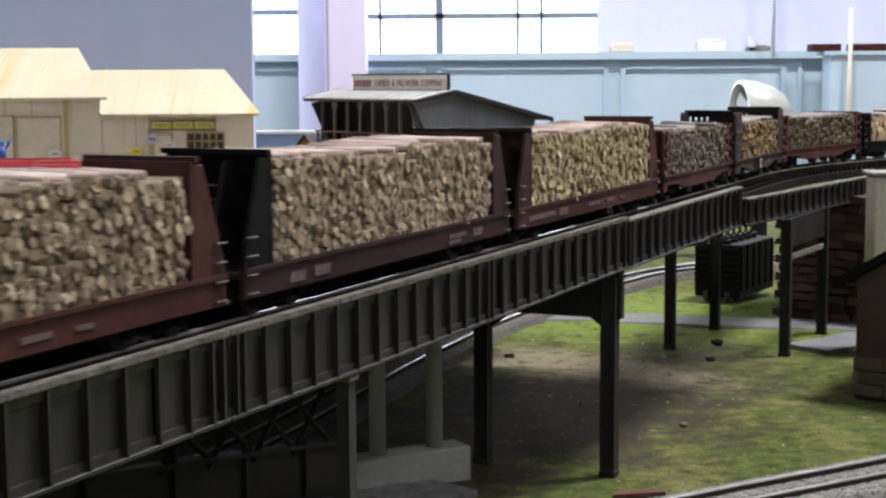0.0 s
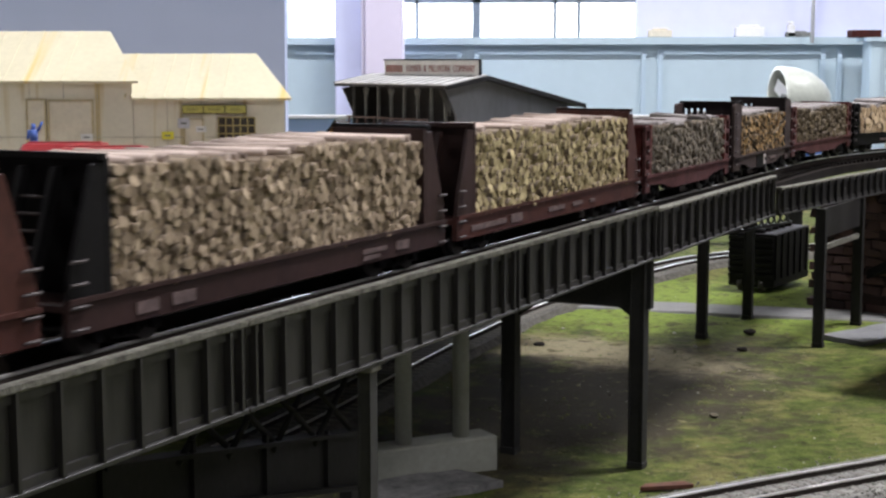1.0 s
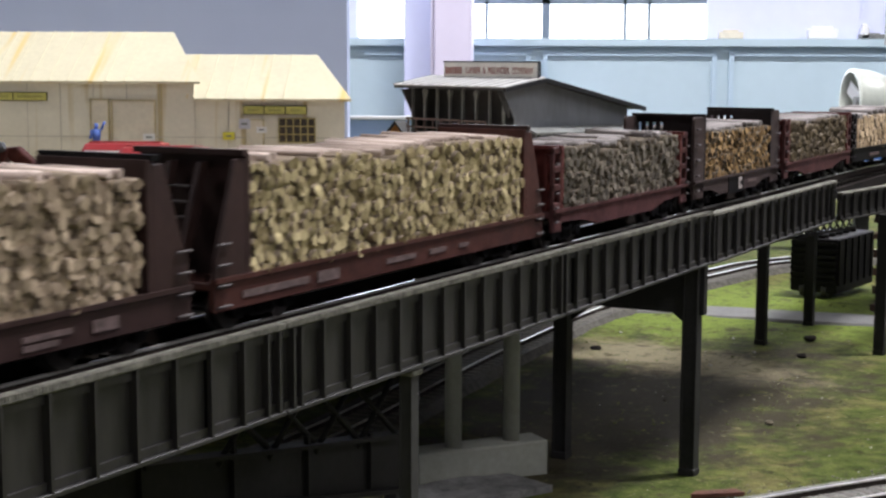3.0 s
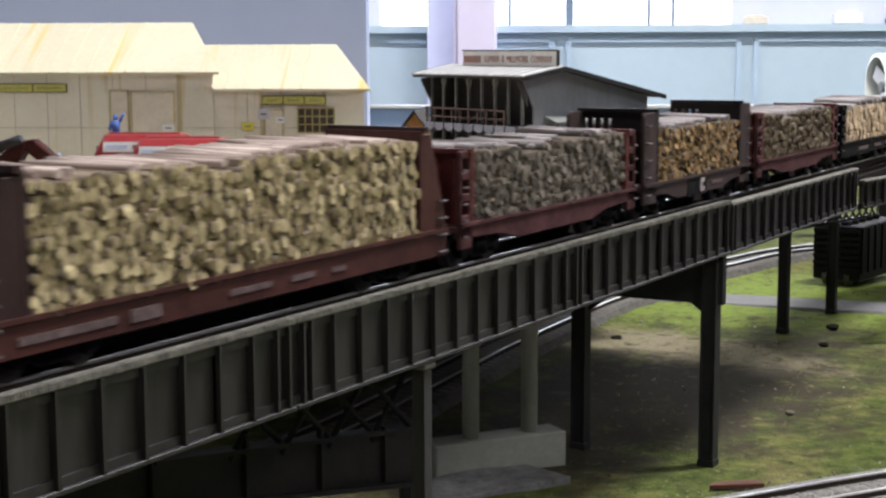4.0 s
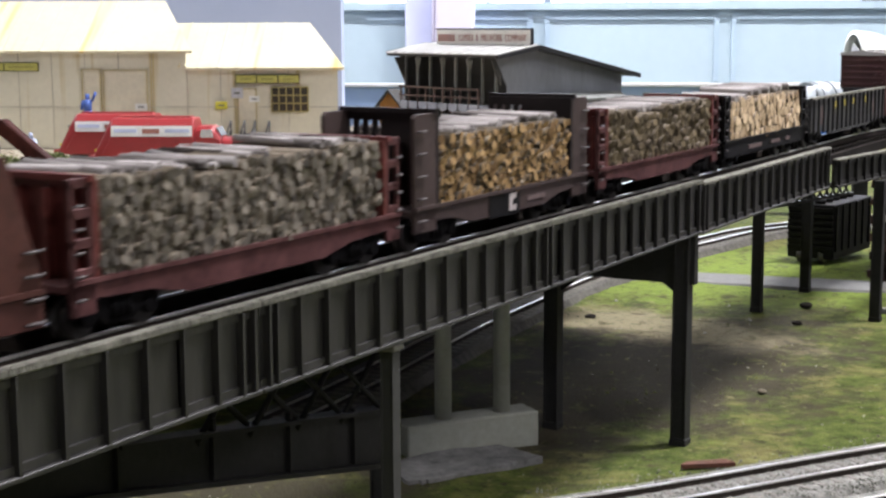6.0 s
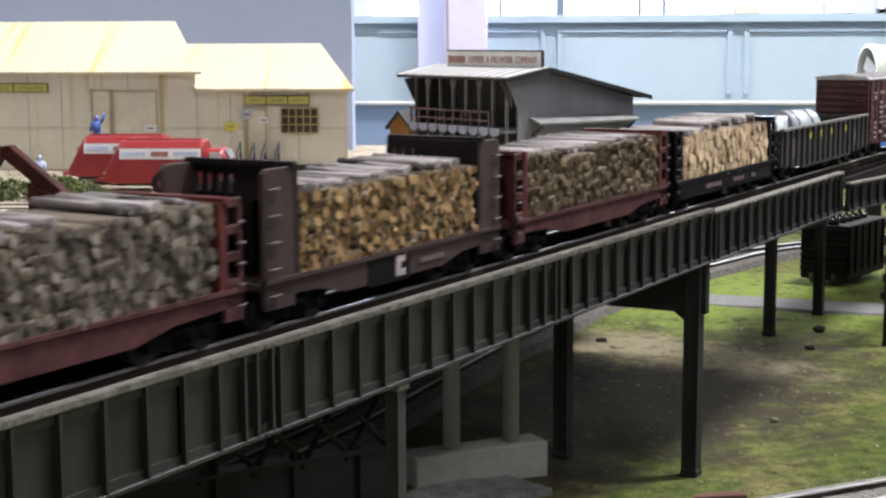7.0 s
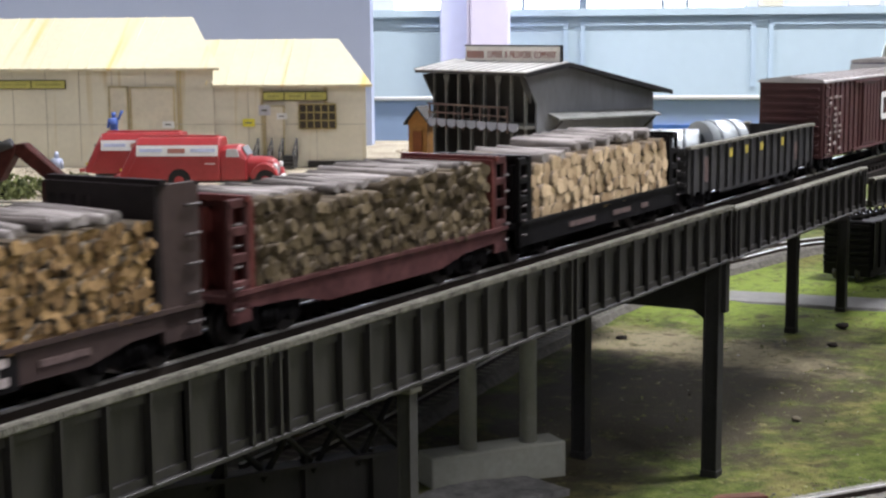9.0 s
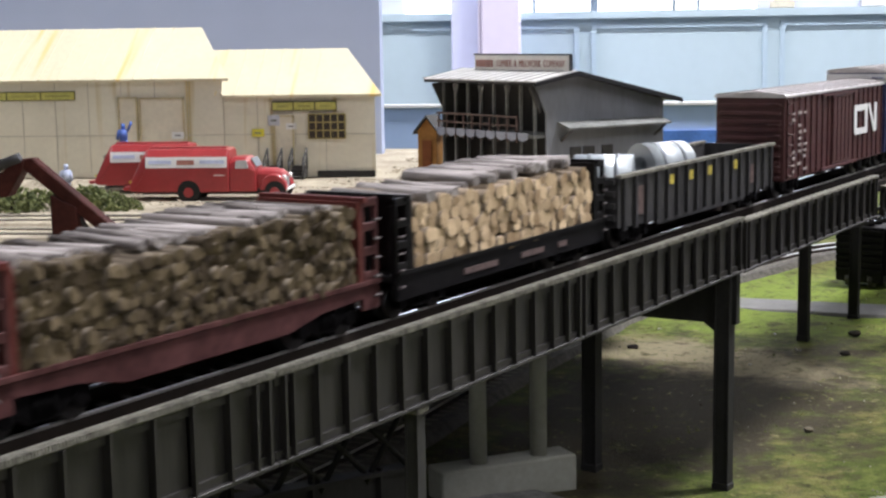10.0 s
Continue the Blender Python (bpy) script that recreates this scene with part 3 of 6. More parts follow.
def girder_span(label, x0, x1, y, z0, z1, stiff, m, group, flange=0.0019, rivets=None):
    """A plate girder: web, flanges with an upper dusty edge, and angle stiffeners on its face."""
    g = thing("plate_girder", label, "bridge girder", m, group)
    bm = bmesh.new()
    box(bm, x0, x1, y, y + 0.0016, z0 + 0.0008, z1 - 0.0008)
    part("web", bm, STEEL, g)
    bm = bmesh.new()
    box(bm, x0, x1, y - flange, y + 0.0018, z1 - 0.0011, z1 + 0.0003)
    part("top_flange", bm, FLANGE, g, "dusty pale top flange", 0.0003)
    bm = bmesh.new()
    box(bm, x0, x1, y - flange, y + 0.0016 + flange, z0 - 0.0002, z0 + 0.0009)
    part("bottom_flange", bm, STEEL, g, "", 0.0002)
    bm = bmesh.new()
    box(bm, x0, x1, y - 0.0008, y, z1 - 0.0032, z1 - 0.0012)
    box(bm, x0, x1, y - 0.0008, y, z0 + 0.001, z0 + 0.0028)
    part("flange_angle", bm, STEEL, g)
    bm = bmesh.new()
    box(bm, -0.00045, 0.00045, y - 0.0019, y, z0 + 0.0009, z1 - 0.0012)
    box(bm, -0.00045, 0.0012, y - 0.0007, y, z0 + 0.0009, z1 - 0.0012)
    me = mesh_of("stiffener", bm, STEEL)
    for s in stiff:
        piece("stiffener", me, g, pose(s, 0, 0))
    if rivets:
        # rivet heads along the edge of the upper flange
        bm = bmesh.new()
        k = rivets[0]
        while k < rivets[1]:
            box(bm, k, k + 0.0005, y - flange - 0.00008, y + 0.0004, z1 - 0.0005, z1 + 0.00045)
            k += 0.00085
        tagged(part("rivet_row", bm, FLANGE, g), "row of dusty rivet heads", kind="stuff")
    return g


GIRDER_LOW, GIRDER_TOP = 0.0852, 0.1058


def bridge():
    lefts = [-0.0603 - 0.012 * i for i in range(80)]
    mids = [-0.0483, -0.0364, -0.0243, -0.0128, -0.0013, 0.0075, 0.0119, 0.0142, 0.0175, 0.0206] + [0.0299 + 0.01165 * i for i in range(11)] + [0.1563, 0.1641, 0.1678, 0.1763] + [0.1881 + 0.0117 * i for i in range(10)] + [0.3043]
    rights = [0.3103, 0.3145] + [0.327 + 0.0122 * i for i in range(14)] + [0.494, 0.498]
    label = "dark weathered steel plate girder with close stiffeners"
    girder_span(label, -1.1, 0.0142, 0, GIRDER_LOW, GIRDER_TOP, [s for s in lefts + mids if s < 0.0142], GRID, "bridge girders", rivets=(-0.16, 0.0138))
    girder_span(label, 0.0146, 0.1670, 0, GIRDER_LOW, GIRDER_TOP, [s for s in mids if 0.0142 < s < 0.167], GRID, "bridge girders", rivets=(0.015, 0.1665))
    girder_span(label, 0.1674, 0.3085, 0, GIRDER_LOW, GIRDER_TOP, [s for s in mids if s > 0.167], GRID, "bridge girders", rivets=(0.168, 0.308))
    girder_span(label, 0.3089, 0.5, 0, GIRDER_LOW - 0.0005, GIRDER_TOP - 0.0009, rights, GRID, "bridge girders")
    girder_span("dark plate girder on the far side of the bridge", -1.1, 0.5, 0.068, GIRDER_LOW, GIRDER_TOP - 0.004, [-1.05 + 0.03 * i for i in range(50)], GRID, "bridge girders")
    # the next, shallower span turns with the curve
    girder_span("shallow dark girder span on the curve", 0.0, 0.22, 0, RAIL_TOP - 0.021, RAIL_TOP - 0.006,
                [0.004 + 0.0115 * i for i in range(19)], pose(0.171, 0.825, 0, 0, 0, 56.3), "bridge girders")
    # deck between the girders
    bm = bmesh.new()
    ribbon(bm, -1.1, 0.5, 0.05, -0.030, 0.030, RAIL_TOP - 0.0105, RAIL_TOP - 0.0052)
    ribbon(bm, 0.502, 2.0, 0.03, -0.0195, 0.026, RAIL_TOP - 0.0105, RAIL_TOP - 0.0052)
    solid("bridge_deck", bm, TIE, "dark timber deck that carries the upper track", kind="structure")
    # legs
    GREY_POST = mat("grey_post", (0.026, 0.025, 0.023), 0.7, var=0.3)

    def leg(x, y, w, top, label="black square steel bridge post", paint=POST):
        t = thing("bridge_post", label, "bridge post", pose(x, y, 0, 0, 0, math.degrees(HEADING) - 90), "bridge posts")
        bm = bmesh.new()
        q = w * 0.78
        prism(bm, [(-w, -w), (-q, -w), (-q, -q), (q, -q), (q, -w), (w, -w), (w, w), (q, w), (q, q), (-q, q), (-q, w), (-w, w)], -0.006, top, "z")
        part("column", bm, paint, t)
        bm = bmesh.new()
        box(bm, -w * 1.12, w * 1.12, -w * 1.12, w * 1.12, -0.006, 0.001)
        part("foot", bm, POST, t, "", 0.0003)
        return t
    leg(0.0718, 0.6045, 0.0031, GIRDER_LOW - 0.001)
    leg(0.0205, 0.6275, 0.0031, GIRDER_LOW - 0.001)
    leg(0.1410, 0.8935, 0.0029, RAIL_TOP - 0.0215)
    leg(0.1800, 0.9585, 0.0029, RAIL_TOP - 0.0215)
    leg(0.2040, 0.8650, 0.0029, RAIL_TOP - 0.0215)
    leg(0.2433, 0.9350, 0.0029, RAIL_TOP - 0.0215)
    t = leg(-0.0226, 0.3912, 0.0019, GIRDER_LOW - 0.002, "grey bridge post with a pale capped top", GREY_POST)
    bm = bmesh.new()
    box(bm, -0.0028, 0.0028, -0.0028, 0.0028, GIRDER_LOW - 0.0022, GIRDER_LOW - 0.0006)
    part("cap", bm, FLANGE, t, "dusty pale cap", 0.0003)
    leg(-0.0335, 0.4575, 0.0022, 0.046)
    # cross beam with knee braces between the middle pair
    c = thing("cross_beam", "black cross beam with knee braces under the bridge", "bridge beam", GRID)
    bm = bmesh.new()
    prism(bm, [(0.001, GIRDER_LOW - 0.0005), (0.063, GIRDER_LOW - 0.0005), (0.063, GIRDER_LOW - 0.021), (0.001, GIRDER_LOW - 0.021)], 0.3075, 0.3115, "x")
    part("web", bm, POST, c)
    bm = bmesh.new()
    prism(bm, [(0.003, GIRDER_LOW - 0.021), (0.0145, GIRDER_LOW - 0.021), (0.003, GIRDER_LOW - 0.0295)], 0.308, 0.311, "x")
    part("knee_brace", bm, POST, c)
    bm = bmesh.new()
    prism(bm, [(0.061, GIRDER_LOW - 0.021), (0.0495, GIRDER_LOW - 0.021), (0.061, GIRDER_LOW - 0.0295)], 0.308, 0.311, "x")
    part("knee_brace", bm, POST, c)


bridge()


def track(name, label, pts, z, ballast, tie_step=0.0078, stones=None, fill=0.002):
    """Rails, ties and ballast along points on the ground."""
    pts = [Vector(p) for p in pts]
    # smooth through the points
    line = []
    for i in range(len(pts) - 1):
        p0, p1, p2, p3 = pts[max(i - 1, 0)], pts[i], pts[i + 1], pts[min(i + 2, len(pts) - 1)]
        for k in range(24):
            t = k / 24
            line.append(0.5 * ((2 * p1) + (p2 - p0) * t + (2 * p0 - 5 * p1 + 4 * p2 - p3) * t * t + (3 * p1 - p0 - 3 * p2 + p3) * t ** 3))
    line.append(pts[-1])
    t_ob = thing(name, label, "track", pose(0, 0, 0))

    def sweep(o0, o1, z0, z1, top_in=0.0):
        bm = bmesh.new()
        last = None
        for i, p in enumerate(line):
            d = (line[min(i + 1, len(line) - 1)] - line[max(i - 1, 0)]).normalized()
            nrm = Vector((-d.y, d.x))
            ring = [bm.verts.new((*(p + nrm * o), zz)) for o, zz in ((o0, z0), (o1, z0), (o1 - top_in, z1), (o0 + top_in, z1))]
            if last:
                for k in range(4):
                    bm.faces.new((last[k], last[(k + 1) % 4], ring[(k + 1) % 4], ring[k]))
            last = ring
        return bm
    if ballast:
        part("ballast", sweep(-0.024, 0.024, z - 0.004, z + fill, 0.005), stones or GRAVEL, t_ob, "gravel ballast darkened for shade" if stones == SHADED_GRAVEL else "beige dirt between the rails" if stones else "pale grey gravel ballast")
    for o in (-0.0083, 0.0083):
        part("rail", sweep(o - 0.0005, o + 0.0005, z + 0.001, z + 0.0042), RAIL_SIDE, t_ob)
        part("rail_head", sweep(o - 0.0005, o + 0.0005, z + 0.0042, z + 0.0048), RAIL, t_ob, "bright worn rail head")
    bm = bmesh.new()
    box(bm, -0.0012, 0.0012, -0.0148, 0.0148, 0, 0.0022)
    me = mesh_of("tie", bm, TIE_PALE if ballast else TIE)
    run, made = 0.0, 0
    for i in range(len(line) - 1):
        d = line[i + 1] - line[i]
        while run < d.length and made < 290:
            p = line[i] + d.normalized() * run
            piece("tie", me, t_ob, pose(p.x, p.y, z, 0, 0, math.degrees(math.atan2(d.y, d.x))))
            run += tie_step
            made += 1
        run -= d.length
    return t_ob


# the upper line
t_ob = thing("upper_track", "track on the bridge with bright worn rails", "track", pose(0, 0, 0))
for o in (-0.0083, 0.0083):
    bm = bmesh.new()
    ribbon(bm, -1.1, 2.0, 0.03, o - 0.0004, o + 0.0004, RAIL_TOP - 0.0042, RAIL_TOP - 0.0006)
    part("rail", bm, RAIL_SIDE, t_ob)
    bm = bmesh.new()
    ribbon(bm, -1.1, 2.0, 0.03, o - 0.0005, o + 0.0005, RAIL_TOP - 0.0006, RAIL_TOP)
    part("rail_head", bm, RAIL, t_ob, "bright worn rail head")
bm = bmesh.new()
box(bm, -0.0013, 0.0013, -0.017, 0.017, RAIL_TOP - 0.0056, RAIL_TOP - 0.0034)
me = mesh_of("tie", bm, TIE)
for i in range(160):
    x, y, h = on_line(-0.2 + 0.0075 * i)
    piece("tie", me, t_ob, pose(x, y, 0, 0, 0, math.degrees(h)))
track("front_track", "ballasted track on the lower ground in front", [(-0.25, 0.335), (-0.05, 0.46), (0.06, 0.5215), (0.145, 0.573), (0.35, 0.69), (0.6, 0.81)], 0.0, True)
track("front_track", "second ballasted track beside the first", [(-0.23, 0.29), (-0.03, 0.415), (0.08, 0.478), (0.165, 0.53), (0.37, 0.645), (0.62, 0.77)], 0.0, True)
# rear ballast is coloured dark to stand for the yard's shadow
track("rear_track", "curved track on shade-darkened gravel behind the turf", [(-0.105, 0.58), (-0.0735, 0.66), (-0.0405, 0.762), (-0.0235, 0.813), (-0.002, 0.87), (0.045, 0.985), (0.13, 1.135), (0.23, 1.245), (0.5, 1.38), (1.0, 1.45)], 0.001, True, stones=SHADED_GRAVEL)
track("yard_track", "yard track on the raised level", [(-1.0, 0.733), (-0.6, 0.733), (-0.3, 0.734), (-0.17, 0.732), (-0.1, 0.722)], DECK - 0.0008, True, stones=YARD, fill=0.0036)
track("yard_track", "yard track nearer the edge of the raised level", [(-1.0, 0.684), (-0.6, 0.684), (-0.3, 0.684), (-0.17, 0.681), (-0.12, 0.675)], DECK - 0.0008, True, stones=YARD, fill=0.0036)


def scatter(name, label, spots, material, seed):
    """Many small angular stones, as one mesh: spots are (x, y, z, r)."""
    rnd = random.Random(seed)
    verts, faces = [], []
    for x, y, z, r in spots:
        k = len(verts)
        turn = rnd.random() * 3
        for a in range(4):
            verts.append((x + r * rnd.uniform(0.6, 1.3) * math.cos(turn + 1.57 * a), y + r * rnd.uniform(0.6, 1.3) * math.sin(turn + 1.57 * a), z + r * rnd.uniform(-0.2, 0.3)))
        verts.append((x, y, z + r * rnd.uniform(0.5, 0.9)))
        verts.append((x, y, z - r))
        faces += [(k + a, k + (a + 1) % 4, k + 4) for a in range(4)] + [(k + (a + 1) % 4, k + a, k + 5) for a in range(4)]
    me = bpy.data.meshes.new(name)
    me.from_pydata(verts, [], faces)
    me.materials.append(material)
    tagged(new(name, me), label, kind="stuff")


def strewn():
    rnd = random.Random(21)
    spots = []
    for (x0, y0), (x1, y1) in (((-0.05, 0.46), (0.35, 0.69)), ((-0.03, 0.415), (0.37, 0.645))):
        d = Vector((x1 - x0, y1 - y0))
        side = Vector((-d.y, d.x)).normalized()
        for _ in range(11000):
            t, o = rnd.random(), rnd.gauss(0, 0.0155)
            if abs(abs(o) - 0.0083) < 0.0012 or abs(o) > 0.038:
                continue
            # the line bows a little between its ends
            bow = -0.004 * math.sin(math.pi * t)
            p = Vector((x0, y0)) + d * t + side * (o + bow)
            spots.append((p.x, p.y, 0.0021 if abs(o) < 0.019 else max(-0.0005, 0.0021 - (abs(o) - 0.019) * 0.4), rnd.uniform(0.0003, 0.00075)))
    scatter("ballast_stones", "loose grey ballast stones along the front tracks", spots, mat("ballast_stone", (0.1, 0.096, 0.082), 0.95, var=0.4, per="island", other=(0.31, 0.3, 0.265)), 22)
    spots = []
    for _ in range(9000):
        x, y = rnd.uniform(-0.34, 0.0), rnd.uniform(0.63, 1.12)
        if 0.96 < y and x < -0.115 or noise.noise(Vector((x * 25, y * 25, 2))) < -0.1:
            continue
        if abs(y - 0.733) < 0.012 or abs(y - 0.684) < 0.012 or (x > -0.06 and y > 0.83):
            continue
        spots.append((x, y, DECK + 0.0001, rnd.uniform(0.0004, 0.0012)))
    scatter("yard_grit", "beige grit and straw bits strewn over the yard", spots, mat("yard_bits", (0.22, 0.17, 0.11), 0.95, var=0.4, per="island", other=(0.58, 0.52, 0.4)), 23)


strewn()

# ---- the train ----
# In a car's space x runs along the track away from the eye, -y is the side seen, z = 0 is the rail's top.
W2 = 0.016
BOGIE = {}


def truck_parts(car, x):
    """A freight truck: side frames, bolster, wheels."""
    if not BOGIE:
        bm = bmesh.new()
        prism(bm, [(-0.0135, 0.0068), (-0.0125, 0.0083), (-0.006, 0.0083), (-0.004, 0.0098), (0.004, 0.0098), (0.006, 0.0083), (0.0125, 0.0083), (0.0135, 0.0068),
                   (0.0125, 0.0045), (0.008, 0.0048), (0.004, 0.0024), (-0.004, 0.0024), (-0.008, 0.0048), (-0.0125, 0.0045)], -0.0121, -0.0104)
        for sx in (-0.0102, 0.0102):
            rod(bm, (sx, -0.0128, 0.0048), (sx, -0.0102, 0.0048), 0.0021, 10)
        for sx in (-0.0022, 0, 0.0022):
            rod(bm, (sx, -0.0124, 0.0035), (sx, -0.0124, 0.008), 0.0009, 8)
        BOGIE["frame"] = mesh_of("side_frame", bm, CAR_BLACK)
        bm = bmesh.new()
        rod(bm, (0, -0.0098, 0.0048), (0, -0.0072, 0.0048), 0.0048, 20)
        rod(bm, (0, -0.0072, 0.0048), (0, -0.0064, 0.0048), 0.0054, 20)
        rod(bm, (0, 0.0098, 0.0048), (0, 0.0072, 0.0048), 0.0048, 20)
        rod(bm, (0, 0.0072, 0.0048), (0, 0.0064, 0.0048), 0.0054, 20)
        rod(bm, (0, -0.0075, 0.0048), (0, 0.0075, 0.0048), 0.0011, 8)
        BOGIE["wheel"] = mesh_of("wheelset", bm, mat("wheel_steel", (0.1, 0.095, 0.09), 0.4, 0.7))
        bm = bmesh.new()
        box(bm, -0.003, 0.003, -0.0104, 0.0104, 0.0055, 0.0095)
        BOGIE["bolster"] = mesh_of("bolster", bm, CAR_BLACK)
    t = piece("truck", BOGIE["bolster"], car, pose(x, 0, 0))
    piece("side_frame", BOGIE["frame"], t)
    piece("side_frame", BOGIE["frame"], t, pose(0, 0, 0, 0, 0, 180))
    for sx in (-0.0102, 0.0102):
        piece("wheelset", BOGIE["wheel"], t, pose(sx, 0, 0))


def couplers(car, half, reach):
    for sx in (-1, 1):
        bm = bmesh.new()
        box(bm, min(sx * (half - 0.006), sx * (half + reach)), max(sx * (half - 0.006), sx * (half + reach)), -0.0015, 0.0015, 0.0085, 0.0108)
        box(bm, sx * (half + reach) - 0.002, sx * (half + reach) + 0.002, -0.0024, 0.0024, 0.0078, 0.0116)
        part("coupler", bm, CAR_BLACK, car, "", 0.0003)


def underframe(car, half, material):
    bm = bmesh.new()
    box(bm, -half + 0.004, half - 0.004, -0.0035, 0.0035, 0.0082, 0.0118)
    box(bm, -0.018, -0.006, -0.011, -0.003, 0.006, 0.0112)
    rod(bm, (0.006, -0.008, 0.0085), (0.022, -0.008, 0.0085), 0.0026, 10)
    part("centre_sill", bm, CAR_BLACK, car)


def log_load(car, x0, x1, z0, z1, size, wood, bark, rnd, humps=0.0012, mound=None):
    """Short logs laid across the car: the ones on the seen side are pieces, the rest of the stack one mesh."""
    ends, isle = WOOD[wood]
    load = tagged(new("log_load", None), "stack of short %s pulpwood logs laid across the car" % {"pale": "pale", "yellow": "yellowish", "grey": "grey weathered", "orange": "orange-brown", "olive": "olive brown", "fresh": "freshly cut"}[wood])
    load.parent = car
    shapes = []
    inner = BARK_M if wood in ("pale", "yellow", "fresh") else BARK_D
    rough = wood != "fresh"
    for k in range(5):
        bm = bmesh.new()
        r, sides, tilt = size * ((0.53 if rough else 0.485) + 0.035 * k), 8, (rnd.random() if rough else 0.3)
        wob = [rnd.uniform(0.7, 1.15) if rough else rnd.uniform(0.94, 1.05) for _ in range(sides)]
        rings = []
        for yy in (-0.0155, 0.0155):
            rings.append([bm.verts.new((r * wob[a] * math.cos(a * 0.785 + k * 0.3), yy * (1 + 0.04 * tilt * math.sin(a)), r * wob[a] * math.sin(a * 0.785 + k * 0.3))) for a in range(sides)])
        for i in range(sides):
            f = bm.faces.new((rings[0][i], rings[0][(i + 1) % sides], rings[1][(i + 1) % sides], rings[1][i]))
            f.material_index, f.smooth = 1, True
        bm.faces.new(rings[0]), bm.faces.new(rings[1])
        shapes.append(mesh_of("log", bm, [ends, inner]))
    spots = []
    row, z = 0, z0 + size * 0.45
    while z < z1 + humps - size * 0.3:
        x = x0 + size * (0.5 if row % 2 else 0.95)
        while x < x1 - size * 0.4:
            top = z1 + humps * math.sin(x * 70 + x0 * 9) + (mound(x) if mound else 0)
            if z < top - size * 0.25:
                spots.append((x + rnd.uniform(-0.22, 0.22) * size, z + rnd.uniform(-0.2, 0.2) * size, row))
            x += size * rnd.uniform(0.86, 1.08)
        row += 1
        z += size * 0.84
    rnd.shuffle(spots)
    verts, faces, mats = [], [], []
    for i, (x, z, _) in enumerate(spots):
        out = rnd.uniform(-0.0011, 0.0008) if rough else rnd.uniform(-0.0007, 0.0006)
        m = pose(x, out, z, 0, 0, rnd.uniform(-2.5, 2.5)) @ pose(0, 0, 0, rnd.uniform(-1, 1), rnd.uniform(0, 360), 0)
        me = shapes[i % 5]
        if i < 290:
            piece("log", me, load, m)
        else:
            k = len(verts)
            verts += [m @ v.co for v in me.vertices]
            for p in me.polygons:
                faces.append([k + v for v in p.vertices])
                mats.append(p.material_index)
    if faces:
        me = bpy.data.meshes.new("log_pile")
        me.from_pydata(verts, [], faces)
        me.materials.append(isle), me.materials.append(inner)
        me.polygons.foreach_set("material_index", mats)
        ob = piece("log_pile", me, load)
        tagged(ob, "rest of the log stack", kind="stuff")
    # long thin sticks that lie loose on top
    for _ in range(int((x1 - x0) / 0.0026)):
        bm = bmesh.new()
        x = rnd.uniform(x0 + size, x1 - size)
        zz = z1 + humps * math.sin(x * 70 + x0 * 9) + (mound(x) if mound else 0) + size * 0.1
        a = rnd.uniform(-0.35, 0.35)
        rod(bm, (x - 0.012 * a, -0.012 + rnd.uniform(-0.003, 0.003), zz), (x + 0.012 * a, 0.014, zz + rnd.uniform(0, 0.0008)), rnd.uniform(0.0008, 0.00135) * (1.5 if not rough else 1), 7, rnd.uniform(0.0008, 0.0012) * (1.5 if not rough else 1))
        for v in bm.verts:
            v.co += Vector((rnd.uniform(-1, 1), 0, rnd.uniform(-1, 1))) * 0.00028
        part("loose_log", bm, bark, load)
    return load


def ladder(parent, x, y, z0, z1, w, steps, material, along="x"):
    bm = bmesh.new()
    a = (w, 0, 0) if along == "x" else (0, w, 0)
    rod(bm, [-v for v in a], a, 0.00038, 6)
    me = mesh_of("grab_iron", bm, material)
    for i in range(steps):
        piece("grab_iron", me, parent, pose(x, y, z0 + (z1 - z0) * i / max(1, steps - 1)))


